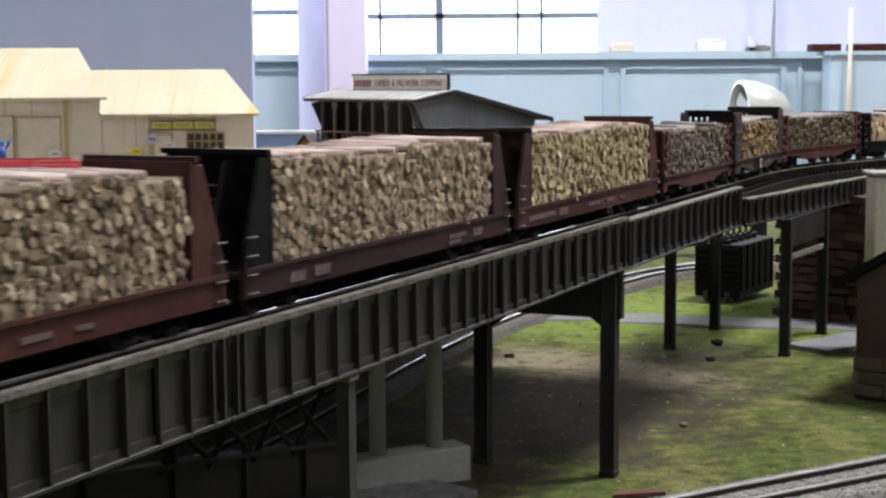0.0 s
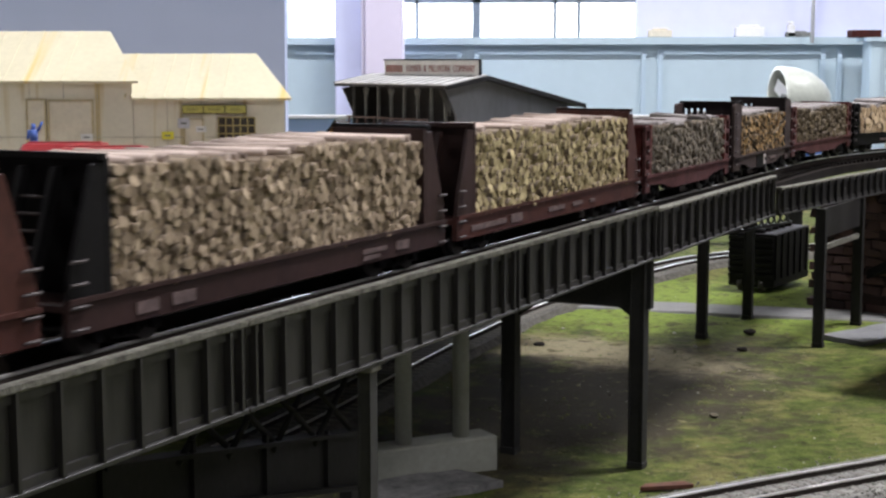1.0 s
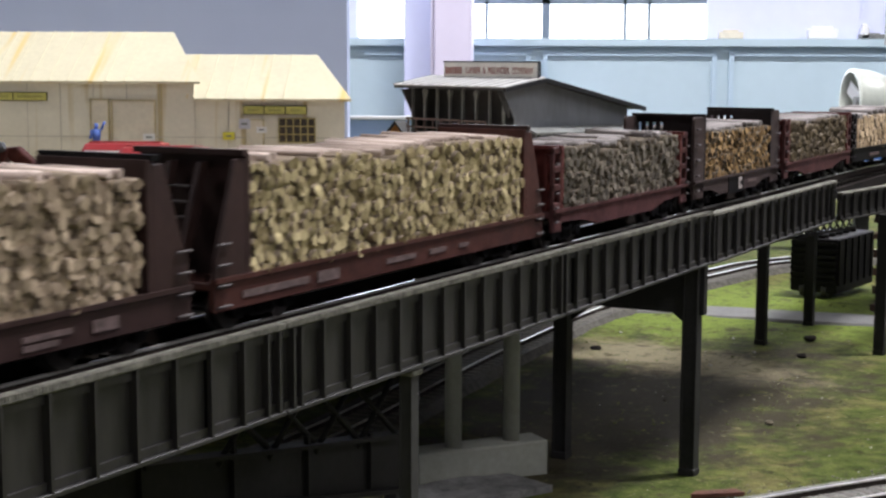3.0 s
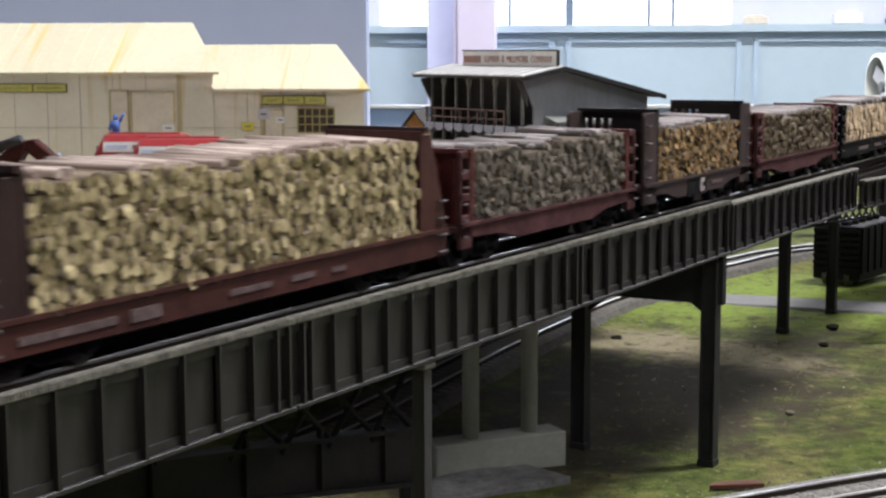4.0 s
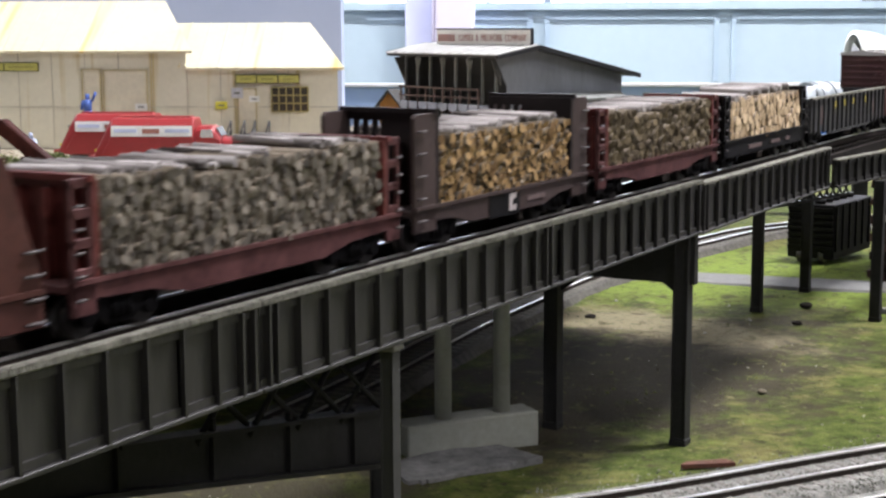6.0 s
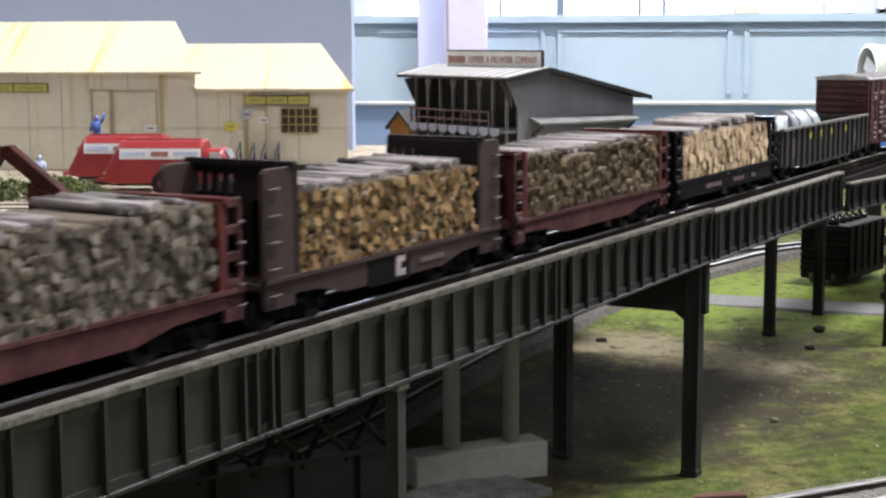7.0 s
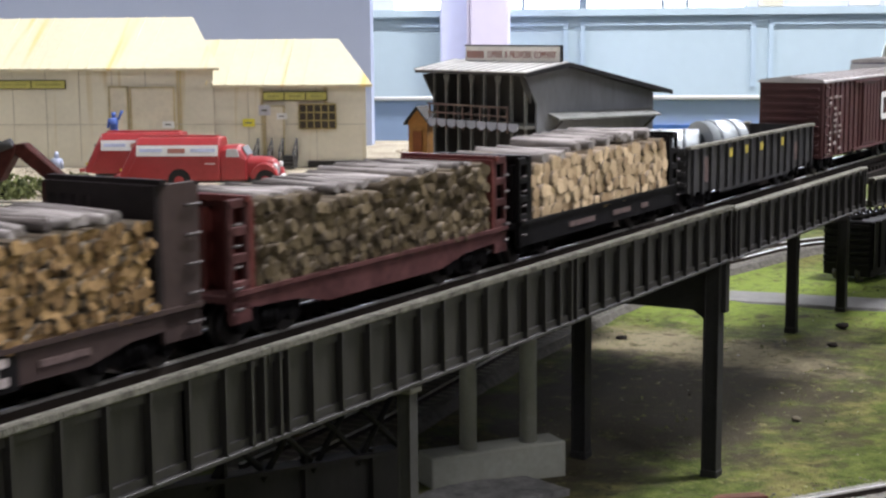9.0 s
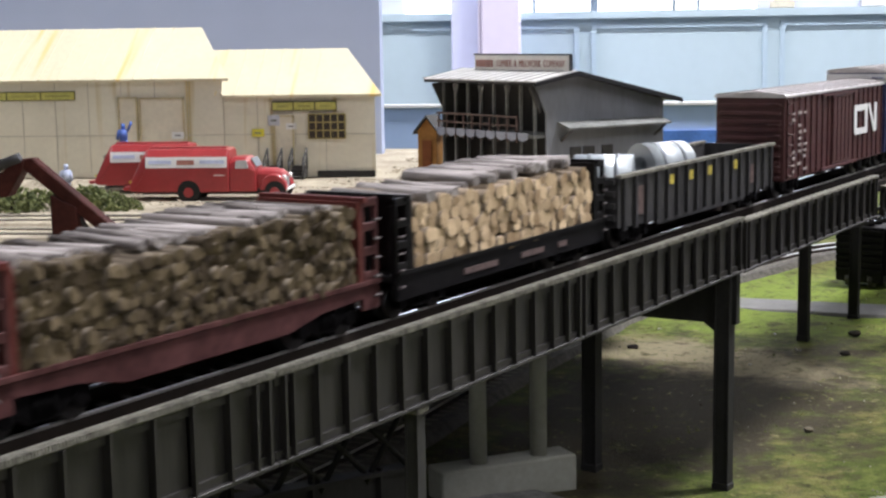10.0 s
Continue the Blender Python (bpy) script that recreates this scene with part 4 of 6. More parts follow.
def pulpwood_car(label, pitch, x_in, colour, end_colour, top, sill, style, load, letters, rnd_seed):
    """A bulkhead flat car. style: gusset (sloped braces), ladder (low pierced corner posts) or plate (deep side plates and slots)."""
    rnd = random.Random(rnd_seed)
    car = thing("pulpwood_car", label, "freight car", pose(0, 0, RAIL_TOP), "cars of the train")
    half = pitch / 2 - 0.0042
    bm = bmesh.new()
    box(bm, -half, half, -W2 + 0.001, W2 - 0.001, 0.0112, 0.0132)
    part("deck", bm, colour, car, "", 0.0003)
    for sy in (-1, 1):
        bm = bmesh.new()
        y0, y1 = sorted((sy * W2, sy * (W2 - 0.0016)))
        if sill == "belly":
            shape = [(-half, 0.0138), (half, 0.0138), (half, 0.0098), (half * 0.62, 0.0092), (half * 0.42, 0.0062), (-half * 0.42, 0.0062), (-half * 0.62, 0.0092), (-half, 0.0098)]
        else:
            shape = [(-half, 0.0140), (half, 0.0140), (half, 0.0062), (-half, 0.0062)]
        if sy > 0:
            shape = [(-half, 0.0140), (half, 0.0140), (half, 0.0105), (-half, 0.0105)]
        prism(bm, shape, y0, y1)
        s = part("side_sill", bm, colour, car, "", 0.0002)
        if sy < 0:
            bm = bmesh.new()
            box(bm, -half, half, -W2 - 0.0007, -W2, 0.0131, 0.0142)
            part("sill_lip", bm, colour, s)
            if letters:
                bars(s, letters, LETTER_DIM, "worn pale lettering", -W2)
    deep = half - x_in - 0.0022
    for sx in (-1, 1):
        bm = bmesh.new()
        xo, xi = sx * half, sx * (half - deep)
        lo, hi = sorted((sx * (half - deep), sx * (half - deep - 0.0016)))
        base = 0.0132
        if style == "plate":
            # end plate with a row of slots under its top edge
            box(bm, lo, hi, -W2, W2, base, top - 0.0075)
            box(bm, lo, hi, -W2, W2, top - 0.0028, top)
            y = -W2
            for w in (0.019, 0.0017, 0.0017, 0.0017, 0.0017):
                box(bm, lo, hi, y, y + w, top - 0.0075, top - 0.0028)
                y += w + 0.0016
            box(bm, lo, hi, y - 0.0016, W2, top - 0.0075, top - 0.0028)
        else:
            box(bm, lo, hi, -W2, W2, base, top)
        b = part("bulkhead", bm, end_colour if sx < 0 or style != "gusset" else colour, car)
        bm = bmesh.new()
        box(bm, min(xi, xi + sx * 0.0015) - 0.0003, max(xi, xi + sx * 0.0015) + 0.0003, -W2 - 0.0006, W2 + 0.0006, top - 0.0003, top + 0.0011)
        part("top_rail", bm, end_colour, b)
        for sy in (-1, 1):
            bm = bmesh.new()
            y0, y1 = sorted((sy * W2, sy * (W2 - 0.0013)))
            if style == "gusset":
                prism(bm, [(xi, base), (xo, base), (xo - sx * 0.001, base + 0.006), (xi + sx * 0.004, top - 0.001), (xi, top - 0.001)], y0, y1)
            elif style == "plate":
                prism(bm, [(xi, 0.0064), (xo, 0.0064), (xo, top - 0.0012), (xo - sx * 0.0012, top), (xi, top)], y0, y1)
            else:
                box(bm, min(xi, xo), max(xi, xo), y0, y1, 0.0064, base + 0.002)
                for k in range(4):
                    z = base + 0.002 + (top - base - 0.0025) * k / 3
                    box(bm, min(xi, xo), max(xi, xo), y0, y1, z - 0.001, z + 0.0012)
                for px in (xi, xo - sx * 0.0013):
                    box(bm, min(px, px + sx * 0.0013), max(px, px + sx * 0.0013), y0, y1, base, top)
            part("gusset" if style != "ladder" else "corner_post", bm, colour if style != "gusset" else end_colour if sx < 0 else colour, b, "", 0.0002)
        # stays on the outer face
        if style == "gusset":
            for yy in (-0.0045, 0.0045):
                bm = bmesh.new()
                prism(bm, [(xi, top - 0.002), (xi + sx * 0.003, top - 0.002), (xo, base + 0.001), (xo - sx * 0.003, base)], yy - 0.0008, yy + 0.0008)
                part("stay", bm, end_colour, b)
            for k in range(7):
                ladder(b, xo + (xi - xo) * (0.04 + 0.105 * k), 0.0, 0.013 + 0.0036 * k, 0.013 + 0.0036 * k, 0.0038, 1, WORN_IRON, "y")
            ladder(b, xo - sx * 0.003, -W2 - 0.0007, 0.0075, 0.022, 0.0026, 4, WORN_IRON)
        else:
            for yy in (-0.011, -0.004, 0.004, 0.011):
                bm = bmesh.new()
                box(bm, min(xi, xi + sx * 0.0022), max(xi, xi + sx * 0.0022), yy - 0.0007, yy + 0.0007, base, top - (0.009 if style == "plate" else 0.002))
                part("stay", bm, end_colour, b)
            ladder(b, xo - sx * deep * 0.24, -W2 - 0.0008, 0.010, top - 0.005, deep * 0.2, 5, WORN_IRON)
    underframe(car, half, colour)
    couplers(car, half, 0.004)
    for sx in (-1, 1):
        truck_parts(car, sx * (half - (0.024 if style == "gusset" else 0.0185)))
    log_load(car, -x_in, x_in, 0.0134, *load[0:1], *load[1:4], rnd, *load[4:])
    return car


def gondola(pitch):
    car = thing("gondola", "dark grey ribbed gondola with two galvanised coils", "freight car", pose(0, 0, RAIL_TOP), "cars of the train")
    half, top = pitch / 2 - 0.0045, 0.0265
    bm = bmesh.new()
    box(bm, -half, half, -W2 + 0.001, W2 - 0.001, 0.0095, 0.0115)
    part("floor", bm, GON_GREY, car)
    for sy in (-1, 1):
        bm = bmesh.new()
        y0, y1 = sorted((sy * W2, sy * (W2 - 0.0011)))
        prism(bm, [(-half, top), (half, top), (half, 0.009), (half * 0.6, 0.008), (half * 0.55, 0.0062), (-half * 0.55, 0.0062), (-half * 0.6, 0.008), (-half, 0.009)], y0, y1)
        s = part("side_wall", bm, GON_GREY, car)
        bm = bmesh.new()
        a, b = sorted((sy * (W2 - 0.0014), sy * (W2 + 0.0011)))
        box(bm, -half, half, a, b, top - 0.0005, top + 0.0009)
        part("top_chord", bm, FLANGE, s, "pale worn top edge", 0.0002)
        bm = bmesh.new()
        c, d = sorted((sy * W2, sy * (W2 + 0.0012)))
        box(bm, -0.0008, 0.0008, c, d, 0.0078, top - 0.0005)
        me = mesh_of("rib", bm, GON_GREY)
        for i in range(17):
            piece("rib", me, s, pose(-half + 0.004 + (2 * half - 0.008) * i / 16, 0, 0))
        if sy < 0:
            w = (2 * half - 0.008) / 16
            marks = [(-half + 0.004 + w * (k + 0.3), -half + 0.004 + w * (k + 0.72), top - 0.0065, top - 0.003) for k in (4, 6, 8, 11)]
            bars(s, marks, mat("worn_yellow", (0.5, 0.4, 0.06), 0.7, var=0.4, fine=700, coarse=250), "yellow lettering bars", -W2)
            bars(s, [(-half + 0.004 + w * 1.3, -half + 0.004 + w * 1.8, 0.012, 0.022), (half - w * 3, half - w * 2.6, 0.012, 0.02)], LETTER_DIM, "faded lettering bars", -W2)
    for sx in (-1, 1):
        bm = bmesh.new()
        a, b = sorted((sx * half, sx * (half - 0.0013)))
        box(bm, a, b, -W2 + 0.0011, W2 - 0.0011, 0.009, top)
        for k in range(4):
            z = 0.0115 + k * 0.0042
            c, d = sorted((sx * half, sx * (half + 0.001)))
            box(bm, c, d, -W2 + 0.001, W2 - 0.001, z, z + 0.0018)
        part("end_wall", bm, GON_GREY, car)
    for x, y, turn in ((-half + 0.021, -0.001, 20), (half * 0.02, 0.003, 62)):
        bm = bmesh.new()
        # a coil: a thick ring lying on its side
        n, ro, ri, w = 32, 0.0098, 0.0044, 0.0105
        rings = []
        for r, xx in ((ro, -w), (ro, w), (ri, w), (ri, -w)):
            rings.append([bm.verts.new((r * math.cos(2 * math.pi * i / n), xx, r * math.sin(2 * math.pi * i / n))) for i in range(n)])
        for k in range(4):
            for i in range(n):
                f = bm.faces.new((rings[k][i], rings[k][(i + 1) % n], rings[(k + 1) % 4][(i + 1) % n], rings[(k + 1) % 4][i]))
                f.smooth = k in (0, 2)
        me = mesh_of("coil", bm, COIL)
        ob = piece("coil", me, car, pose(x, y, 0.0115 + ro + 0.0015, 0, 0, turn))
        tagged(ob, "bright galvanised sheet-metal coil")
        bm = bmesh.new()
        for yy in (-0.005, 0.005):
            rod(bm, (0, yy - 0.0007, 0), (0, yy + 0.0007, 0), ro + 0.0003, 32)
        part("strap", bm, mat("coil_strap", (0.2, 0.22, 0.24), 0.4, 0.6), ob)
        bm = bmesh.new()
        box(bm, -0.009, 0.009, -w, w, -ro - 0.0015, -ro + 0.0006)
        part("cradle", bm, TIE, ob)
    underframe(car, half, GON_GREY)
    couplers(car, half, 0.0042)
    for sx in (-1, 1):
        truck_parts(car, sx * (half - 0.022))
    return car


def boxcar(label, pitch, colour, logo, eave=0.0462):
    car = thing("boxcar", label, "freight car", pose(0, 0, RAIL_TOP), "cars of the train")
    half = pitch / 2 - 0.0045
    bm = bmesh.new()
    box(bm, -half, half, -W2, W2, 0.0085, eave)
    b = part("body", bm, colour, car, "", 0.0003)
    bm = bmesh.new()
    prism(bm, [(-W2 - 0.0008, eave - 0.0003), (W2 + 0.0008, eave - 0.0003), (W2 + 0.0008, eave + 0.0006), (0, eave + 0.0024), (-W2 - 0.0008, eave + 0.0006)], -half - 0.0008, half + 0.0008, "x")
    # pale grey roof with the overhead highlights put into its colour
    pale = mat(label[:4] + "_roof", (0.48, 0.45, 0.44), 0.45, var=0.25)
    roof = part("roof", bm, pale, car, "pale ribbed roof, brightened for overhead light")
    bm = bmesh.new()
    prism(bm, [(-W2, eave + 0.0007), (0, eave + 0.0026), (W2, eave + 0.0007), (W2, eave + 0.0013), (0, eave + 0.0032), (-W2, eave + 0.0013)], -0.0006, 0.0006, "x")
    me = mesh_of("roof_rib", bm, pale)
    for i in range(15):
        piece("roof_rib", me, roof, pose(-half + 2 * half * i / 14, 0, 0))
    bm = bmesh.new()
    box(bm, -0.0004, 0.0004, -W2 - 0.0007, -W2, 0.0095, eave - 0.001)
    me = mesh_of("side_rib", bm, colour)
    for i in range(19):
        x = -half + 0.003 + (2 * half - 0.006) * i / 18
        if abs(x - 0.004) > 0.018:
            piece("side_rib", me, b, pose(x, 0, 0))
    for sx in (-1, 1):
        bm = bmesh.new()
        for k in range(9):
            z = 0.012 + k * 0.0037
            a, c = sorted((sx * half, sx * (half + 0.0009)))
            box(bm, a, c, -W2 + 0.0015, W2 - 0.0015, z, z + 0.0018)
        part("end_ribs", bm, colour, b, "", 0.0003)
    bm = bmesh.new()
    box(bm, -0.012, 0.02, -W2 - 0.001, -W2, 0.0105, eave - 0.002)
    d = part("door", bm, colour, car, "ribbed sliding door", 0.0002)
    bm = bmesh.new()
    box(bm, 0, 0.002, -W2 - 0.0014, -W2 - 0.001, 0.012, eave - 0.0035)
    me = mesh_of("door_rib", bm, colour)
    for k in range(5):
        piece("door_rib", me, d, pose(-0.0115 + k * 0.0066, 0, 0))
    for z0, z1 in ((0.0088, 0.0101), (eave - 0.0022, eave - 0.0012)):
        bm = bmesh.new()
        box(bm, -0.03, 0.03, -W2 - 0.0016, -W2 - 0.0004, z0, z1)
        part("door_rail", bm, colour, d)
    if not logo:
        bm = bmesh.new()
        box(bm, -half - 0.0006, half + 0.0006, -W2 - 0.0009, W2 + 0.0009, eave - 0.0055, eave - 0.001)
        part("roof_band", bm, WHITE, b, "white band under the roof")
    ladder(car, -half + 0.005, -W2 - 0.0012, 0.0105, eave - 0.003, 0.0032, 8, LETTER_DIM)
    ladder(car, -half - 0.0014, -0.0115, 0.0105, eave - 0.003, 0.003, 8, colour, "y")
    if logo:
        # the railway's mark as plain shapes: one broad band bent to and fro
        y0, y1, x, w, z0, z1 = -W2 - 0.0011, -W2 - 0.0007, half * 0.31, 0.0042, 0.0222, 0.0372
        bm = bmesh.new()
        prism(bm, [(x, z0 + 0.002), (x + 0.002, z0), (x + 0.02, z0), (x + 0.02, z0 + w * 0.75), (x + w, z0 + w * 0.75), (x + w, z1 - w * 0.75), (x + 0.0185, z1 - w * 0.75), (x + 0.0185, z1), (x + 0.002, z1), (x, z1 - 0.002)], y0, y1)
        prism(bm, [(x + 0.02, z0), (x + 0.02 + w, z0), (x + 0.02 + w, z1), (x + 0.0185, z1)], y0, y1)
        prism(bm, [(x + 0.0245, z1), (x + 0.0285, z1), (x + 0.0405, z0), (x + 0.0365, z0)], y0, y1)
        prism(bm, [(x + 0.0375, z0), (x + 0.0375 + w, z0), (x + 0.0375 + w, z1), (x + 0.0375, z1)], y0 - 0.00005, y1)
        part("emblem", bm, WHITE, b, "white painted emblem of bent bands")
        rows = []
        rnd = random.Random(4)
        for k in range(10):
            z = eave - 0.0085 - k * 0.0029
            for c in range(3):
                if rnd.random() < 0.8:
                    x = -half + 0.0085 + 0.0082 * c + rnd.uniform(0, 0.0012)
                    rows.append((x, x + rnd.uniform(0.0025, 0.0055), z, z + rnd.uniform(0.0009, 0.0016)))
        bars(b, rows, LETTER, "rows of small white lettering bars", -W2 - 0.0007)
    underframe(car, half, colour)
    couplers(car, half, 0.0042)
    for sx in (-1, 1):
        truck_parts(car, sx * (half - 0.02))
    return car


L1 = [(-0.078, -0.05, 0.0085, 0.0102), (-0.046, -0.036, 0.008, 0.0108), (-0.012, 0.004, 0.0088, 0.0102), (0.012, 0.022, 0.0088, 0.0102), (0.03, 0.036, 0.0088, 0.01)]
L2 = [(-0.066, -0.058, 0.0078, 0.0105), (-0.053, -0.044, 0.008, 0.0108), (0.036, 0.05, 0.0092, 0.0104), (0.036, 0.046, 0.0074, 0.0086), (0.056, 0.064, 0.0082, 0.0108)]
TRAIN = [
    (-0.0452, 0.1856, pulpwood_car("brown bulkhead flat car stacked with pale logs", 0.1856, 0.0735, BROWN, DARK_BROWN, 0.0428, "flat", "gusset", (0.0402, 0.0025, "pale", BARK_P, 0.0007), L1, 11)),
    (0.1404, 0.1856, pulpwood_car("dark brown bulkhead flat car with black ends and pale logs", 0.1856, 0.0735, DARK_BROWN, CAR_BLACK, 0.0430, "flat", "gusset", (0.0405, 0.0025, "pale", BARK_P, 0.0006), L2, 12)),
    (0.326, 0.1856, pulpwood_car("red-brown bulkhead flat car stacked with yellowish logs", 0.1856, 0.0737, BROWN, DARK_BROWN, 0.0424, "flat", "gusset", (0.0398, 0.0026, "yellow", BARK_P, 0.0006), L1, 13)),
    (0.489, 0.1404, pulpwood_car("weathered red low-ended pulpwood car with grey logs", 0.1404, 0.0568, RUST_RED, RED_BROWN, 0.0347, "belly", "ladder", (0.0347, 0.0025, "grey", BARK_G, 0.0008), None, 14)),
    (0.6247, 0.131, pulpwood_car("grey-brown slotted bulkhead car with orange-brown logs", 0.131, 0.0463, BEIGE_BROWN, SOOT_BROWN, 0.0410, "belly", "plate", (0.0345, 0.0024, "orange", BARK_G, 0.0007), [(0.012, 0.026, 0.0088, 0.0102)], 15)),
    (0.763, 0.1418, pulpwood_car("faded red low-ended pulpwood car with olive logs", 0.1418, 0.057, RUST_RED, RED_BROWN, 0.0347, "belly", "ladder", (0.0335, 0.003, "olive", BARK_G, 0.0007), None, 16)),
    (0.9035, 0.1392, pulpwood_car("black-ended pulpwood car with freshly cut logs", 0.1392, 0.0565, CAR_BLACK, CAR_BLACK, 0.0332, "flat", "ladder", (0.0318, 0.0043, "fresh", BARK_G, 0.0003, lambda x: 0.0022 if x > -0.02 else 0), [(-0.03, -0.01, 0.0085, 0.0102), (0.005, 0.02, 0.0085, 0.0102), (0.03, 0.036, 0.0085, 0.0102)], 17)),
    (1.0617, 0.1724, gondola(0.1724)),
    (1.2415, 0.174, boxcar("red-brown steel boxcar with a white emblem", 0.174, BOX_BROWN, True)),
    (1.4035, 0.150, boxcar("dark blue steel boxcar", 0.150, BLUE_CAR, False, 0.052)),
]
# pale mark on the side of the slotted car, as a plain block with a notch
bm = bmesh.new()
prism(bm, [(-0.0026, 0.0068), (0.0022, 0.0068), (0.0022, 0.0086), (-0.0004, 0.0086), (-0.0004, 0.0106), (0.0022, 0.0106), (0.0022, 0.0124), (-0.0026, 0.0124)], -W2 - 0.0004, -W2 - 0.0001)
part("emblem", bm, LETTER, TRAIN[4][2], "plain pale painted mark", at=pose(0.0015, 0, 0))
bm = bmesh.new()
box(bm, -0.015, 0.0065, -W2 - 0.0002, -W2, 0.0056, 0.0133)
part("emblem_field", bm, CAR_BLACK, TRAIN[4][2], "black painted field behind the emblem")

# ---- buildings of the yard ----


def warehouse():
    """Two joined sheds of pale sheet metal; x along the front, -y faces the yard."""
    y = 0.965
    h = thing("warehouse", "two joined cream sheet-metal sheds with rusty streaks", "building", pose(0, y, DECK, 0, 0, 0))
    # big shed, then the lower one
    for tag, x0, x1, eave, ridge, deep, yf, hip in (("tall", -0.66, -0.2125, 0.0637, 0.0947, 0.1, 0.0, 0.028), ("low", -0.2195, -0.1145, 0.0532, 0.0797, 0.075, 0.0008, 0.026)):
        bm = bmesh.new()
        prism(bm, [(x0 + 0.003, yf), (x1 - 0.003, yf), (x1 - 0.006 - 2 * hip, yf + deep), (x0 + 0.003, yf + deep)], 0.0005, eave, "z")
        w = part("wall", bm, WALL_Y, h, "beige sheet-metal wall with rust streaks")
        bm = bmesh.new()
        for i in range(int((x1 - x0) / 0.022)):
            xx = x0 + 0.004 + 0.022 * i
            box(bm, xx, xx + 0.0005, yf - 0.0003, yf, 0.004, eave - 0.001)
        box(bm, x0 + 0.003, x1 - 0.003, yf - 0.0004, yf, 0.0275, 0.0281)
        part("seam", bm, mat("seam_paint", (0.5, 0.47, 0.385), 0.7), w)
        bm = bmesh.new()
        t = 0.0016
        ov = 0.004
        slope = (ridge - eave) / (deep * 0.5)
        za = eave - ov * slope + 0.001
        # roof slabs front and back; the ends lean in towards the ridge
        for sgn, ya, yb in ((1, yf - ov, yf + deep / 2), (-1, yf + deep + ov, yf + deep / 2)):
            e0 = [(x0 + (0.005 if tag == "low" else -0.002), ya, za), (x1 + 0.002 if sgn > 0 else x1 - 2 * hip, ya, za), (x1 - hip, yb, ridge), (x0 - (0.025 if tag == "low" else 0.002), yb, ridge)]
            lo = [bm.verts.new(v) for v in e0]
            hi = [bm.verts.new((a, b, c + t)) for a, b, c in e0]
            bm.faces.new(lo), bm.faces.new(hi)
            for k in range(4):
                bm.faces.new((lo[k], lo[(k + 1) % 4], hi[(k + 1) % 4], hi[k]))
        r = part("roof", bm, ROOF_Y, h, "cream corrugated roof with rusty streaks")
        bm = bmesh.new()
        bm.faces.new([bm.verts.new(v) for v in ((x1 - 0.003, yf, eave), (x1 - 0.006 - 2 * hip, yf + deep, eave), (x1 - hip - 0.002, yf + deep / 2, ridge - 0.001))])
        part("gable", bm, WALL_Y, w)
        bm = bmesh.new()
        for i in range(int((x1 - x0 - hip) / 0.0125)):
            xx = x0 + 0.0125 * i
            m0, m1 = Vector((xx, yf - ov, za + t)), Vector((xx, yf + deep / 2, ridge + t))
            box(bm, -0.0004, 0.0004, 0, (m1 - m0).length, -0.0001, 0.0005, Matrix.Translation(m0) @ Euler((math.atan2(m1.z - m0.z, m1.y - m0.y), 0, 0)).to_matrix().to_4x4())
        part("roof_seam", bm, ROOF_Y, r)
    # signs in plain bars
    for x0, x1, z0 in ((-0.38, -0.312, 0.0508), (-0.1832, -0.1418, 0.0428)):
        bm = bmesh.new()
        box(bm, x0, x1, -0.0016, -0.0002, z0, z0 + 0.0058)
        s = part("sign_board", bm, mat("sign_dark", (0.1, 0.1, 0.035), 0.7), h, "dark edged sign board with three yellow panels", 0.0002)
        n = 3
        w = (x1 - x0) / n
        bars(s, [(x0 + w * k + 0.0005, x0 + w * (k + 1) - 0.0005, z0 + 0.0006, z0 + 0.0052) for k in range(n)], mat("sign_yellow", (0.5, 0.475, 0.13), 0.7, var=0.2, fine=900, coarse=500), "yellow sign panel", -0.0016, name="sign_panel")
        bars(s, [(x0 + w * k + 0.003, x0 + w * (k + 1) - 0.003, z0 + 0.0021, z0 + 0.0036) for k in range(n)], mat("sign_faded", (0.36, 0.34, 0.1), 0.7), "", -0.0019)
    # office window
    win = thing("window", "", "", pose(0, 0, 0))
    win.parent = h
    bm = bmesh.new()
    x0, x1, z0, z1 = -0.16, -0.1365, 0.025, 0.0405
    box(bm, x0, x1, -0.0008, 0.0002, z0, z1)
    part("pane", bm, mat("dark_glass", (0.05, 0.045, 0.035), 0.2, bump=0), win)
    bm = bmesh.new()
    for k in range(6):
        xx = x0 + (x1 - x0) * k / 5
        box(bm, xx - 0.0004, xx + 0.0004, -0.0014, -0.0006, z0, z1)
    for k in range(4):
        zz = z0 + (z1 - z0) * k / 3
        box(bm, x0, x1, -0.0014, -0.0006, zz - 0.0004, zz + 0.0004)
    part("window_frame", bm, mat("ochre_frame", (0.36, 0.3, 0.12), 0.7), win, "ochre glazing bars")
    # doors
    for x0, x1, z0, z1 in ((-0.283, -0.272, 0.004, 0.0515), (-0.269, -0.2415, 0.004, 0.051), (-0.1815, -0.1705, 0.006, 0.039)):
        bm = bmesh.new()
        box(bm, x0, x1, -0.0012, -0.0002, z0, z1)
        d = part("door", bm, CREAM, h, "pale flush door", 0.0003)
        bm = bmesh.new()
        box(bm, x0 - 0.001, x0, -0.0018, -0.0002, z0, z1 + 0.001), box(bm, x1, x1 + 0.001, -0.0018, -0.0002, z0, z1 + 0.001), box(bm, x0 - 0.001, x1 + 0.001, -0.0018, -0.0002, z1, z1 + 0.001)
        part("door_frame", bm, mat("rusty_trim", (0.5, 0.43, 0.26), 0.7), d)
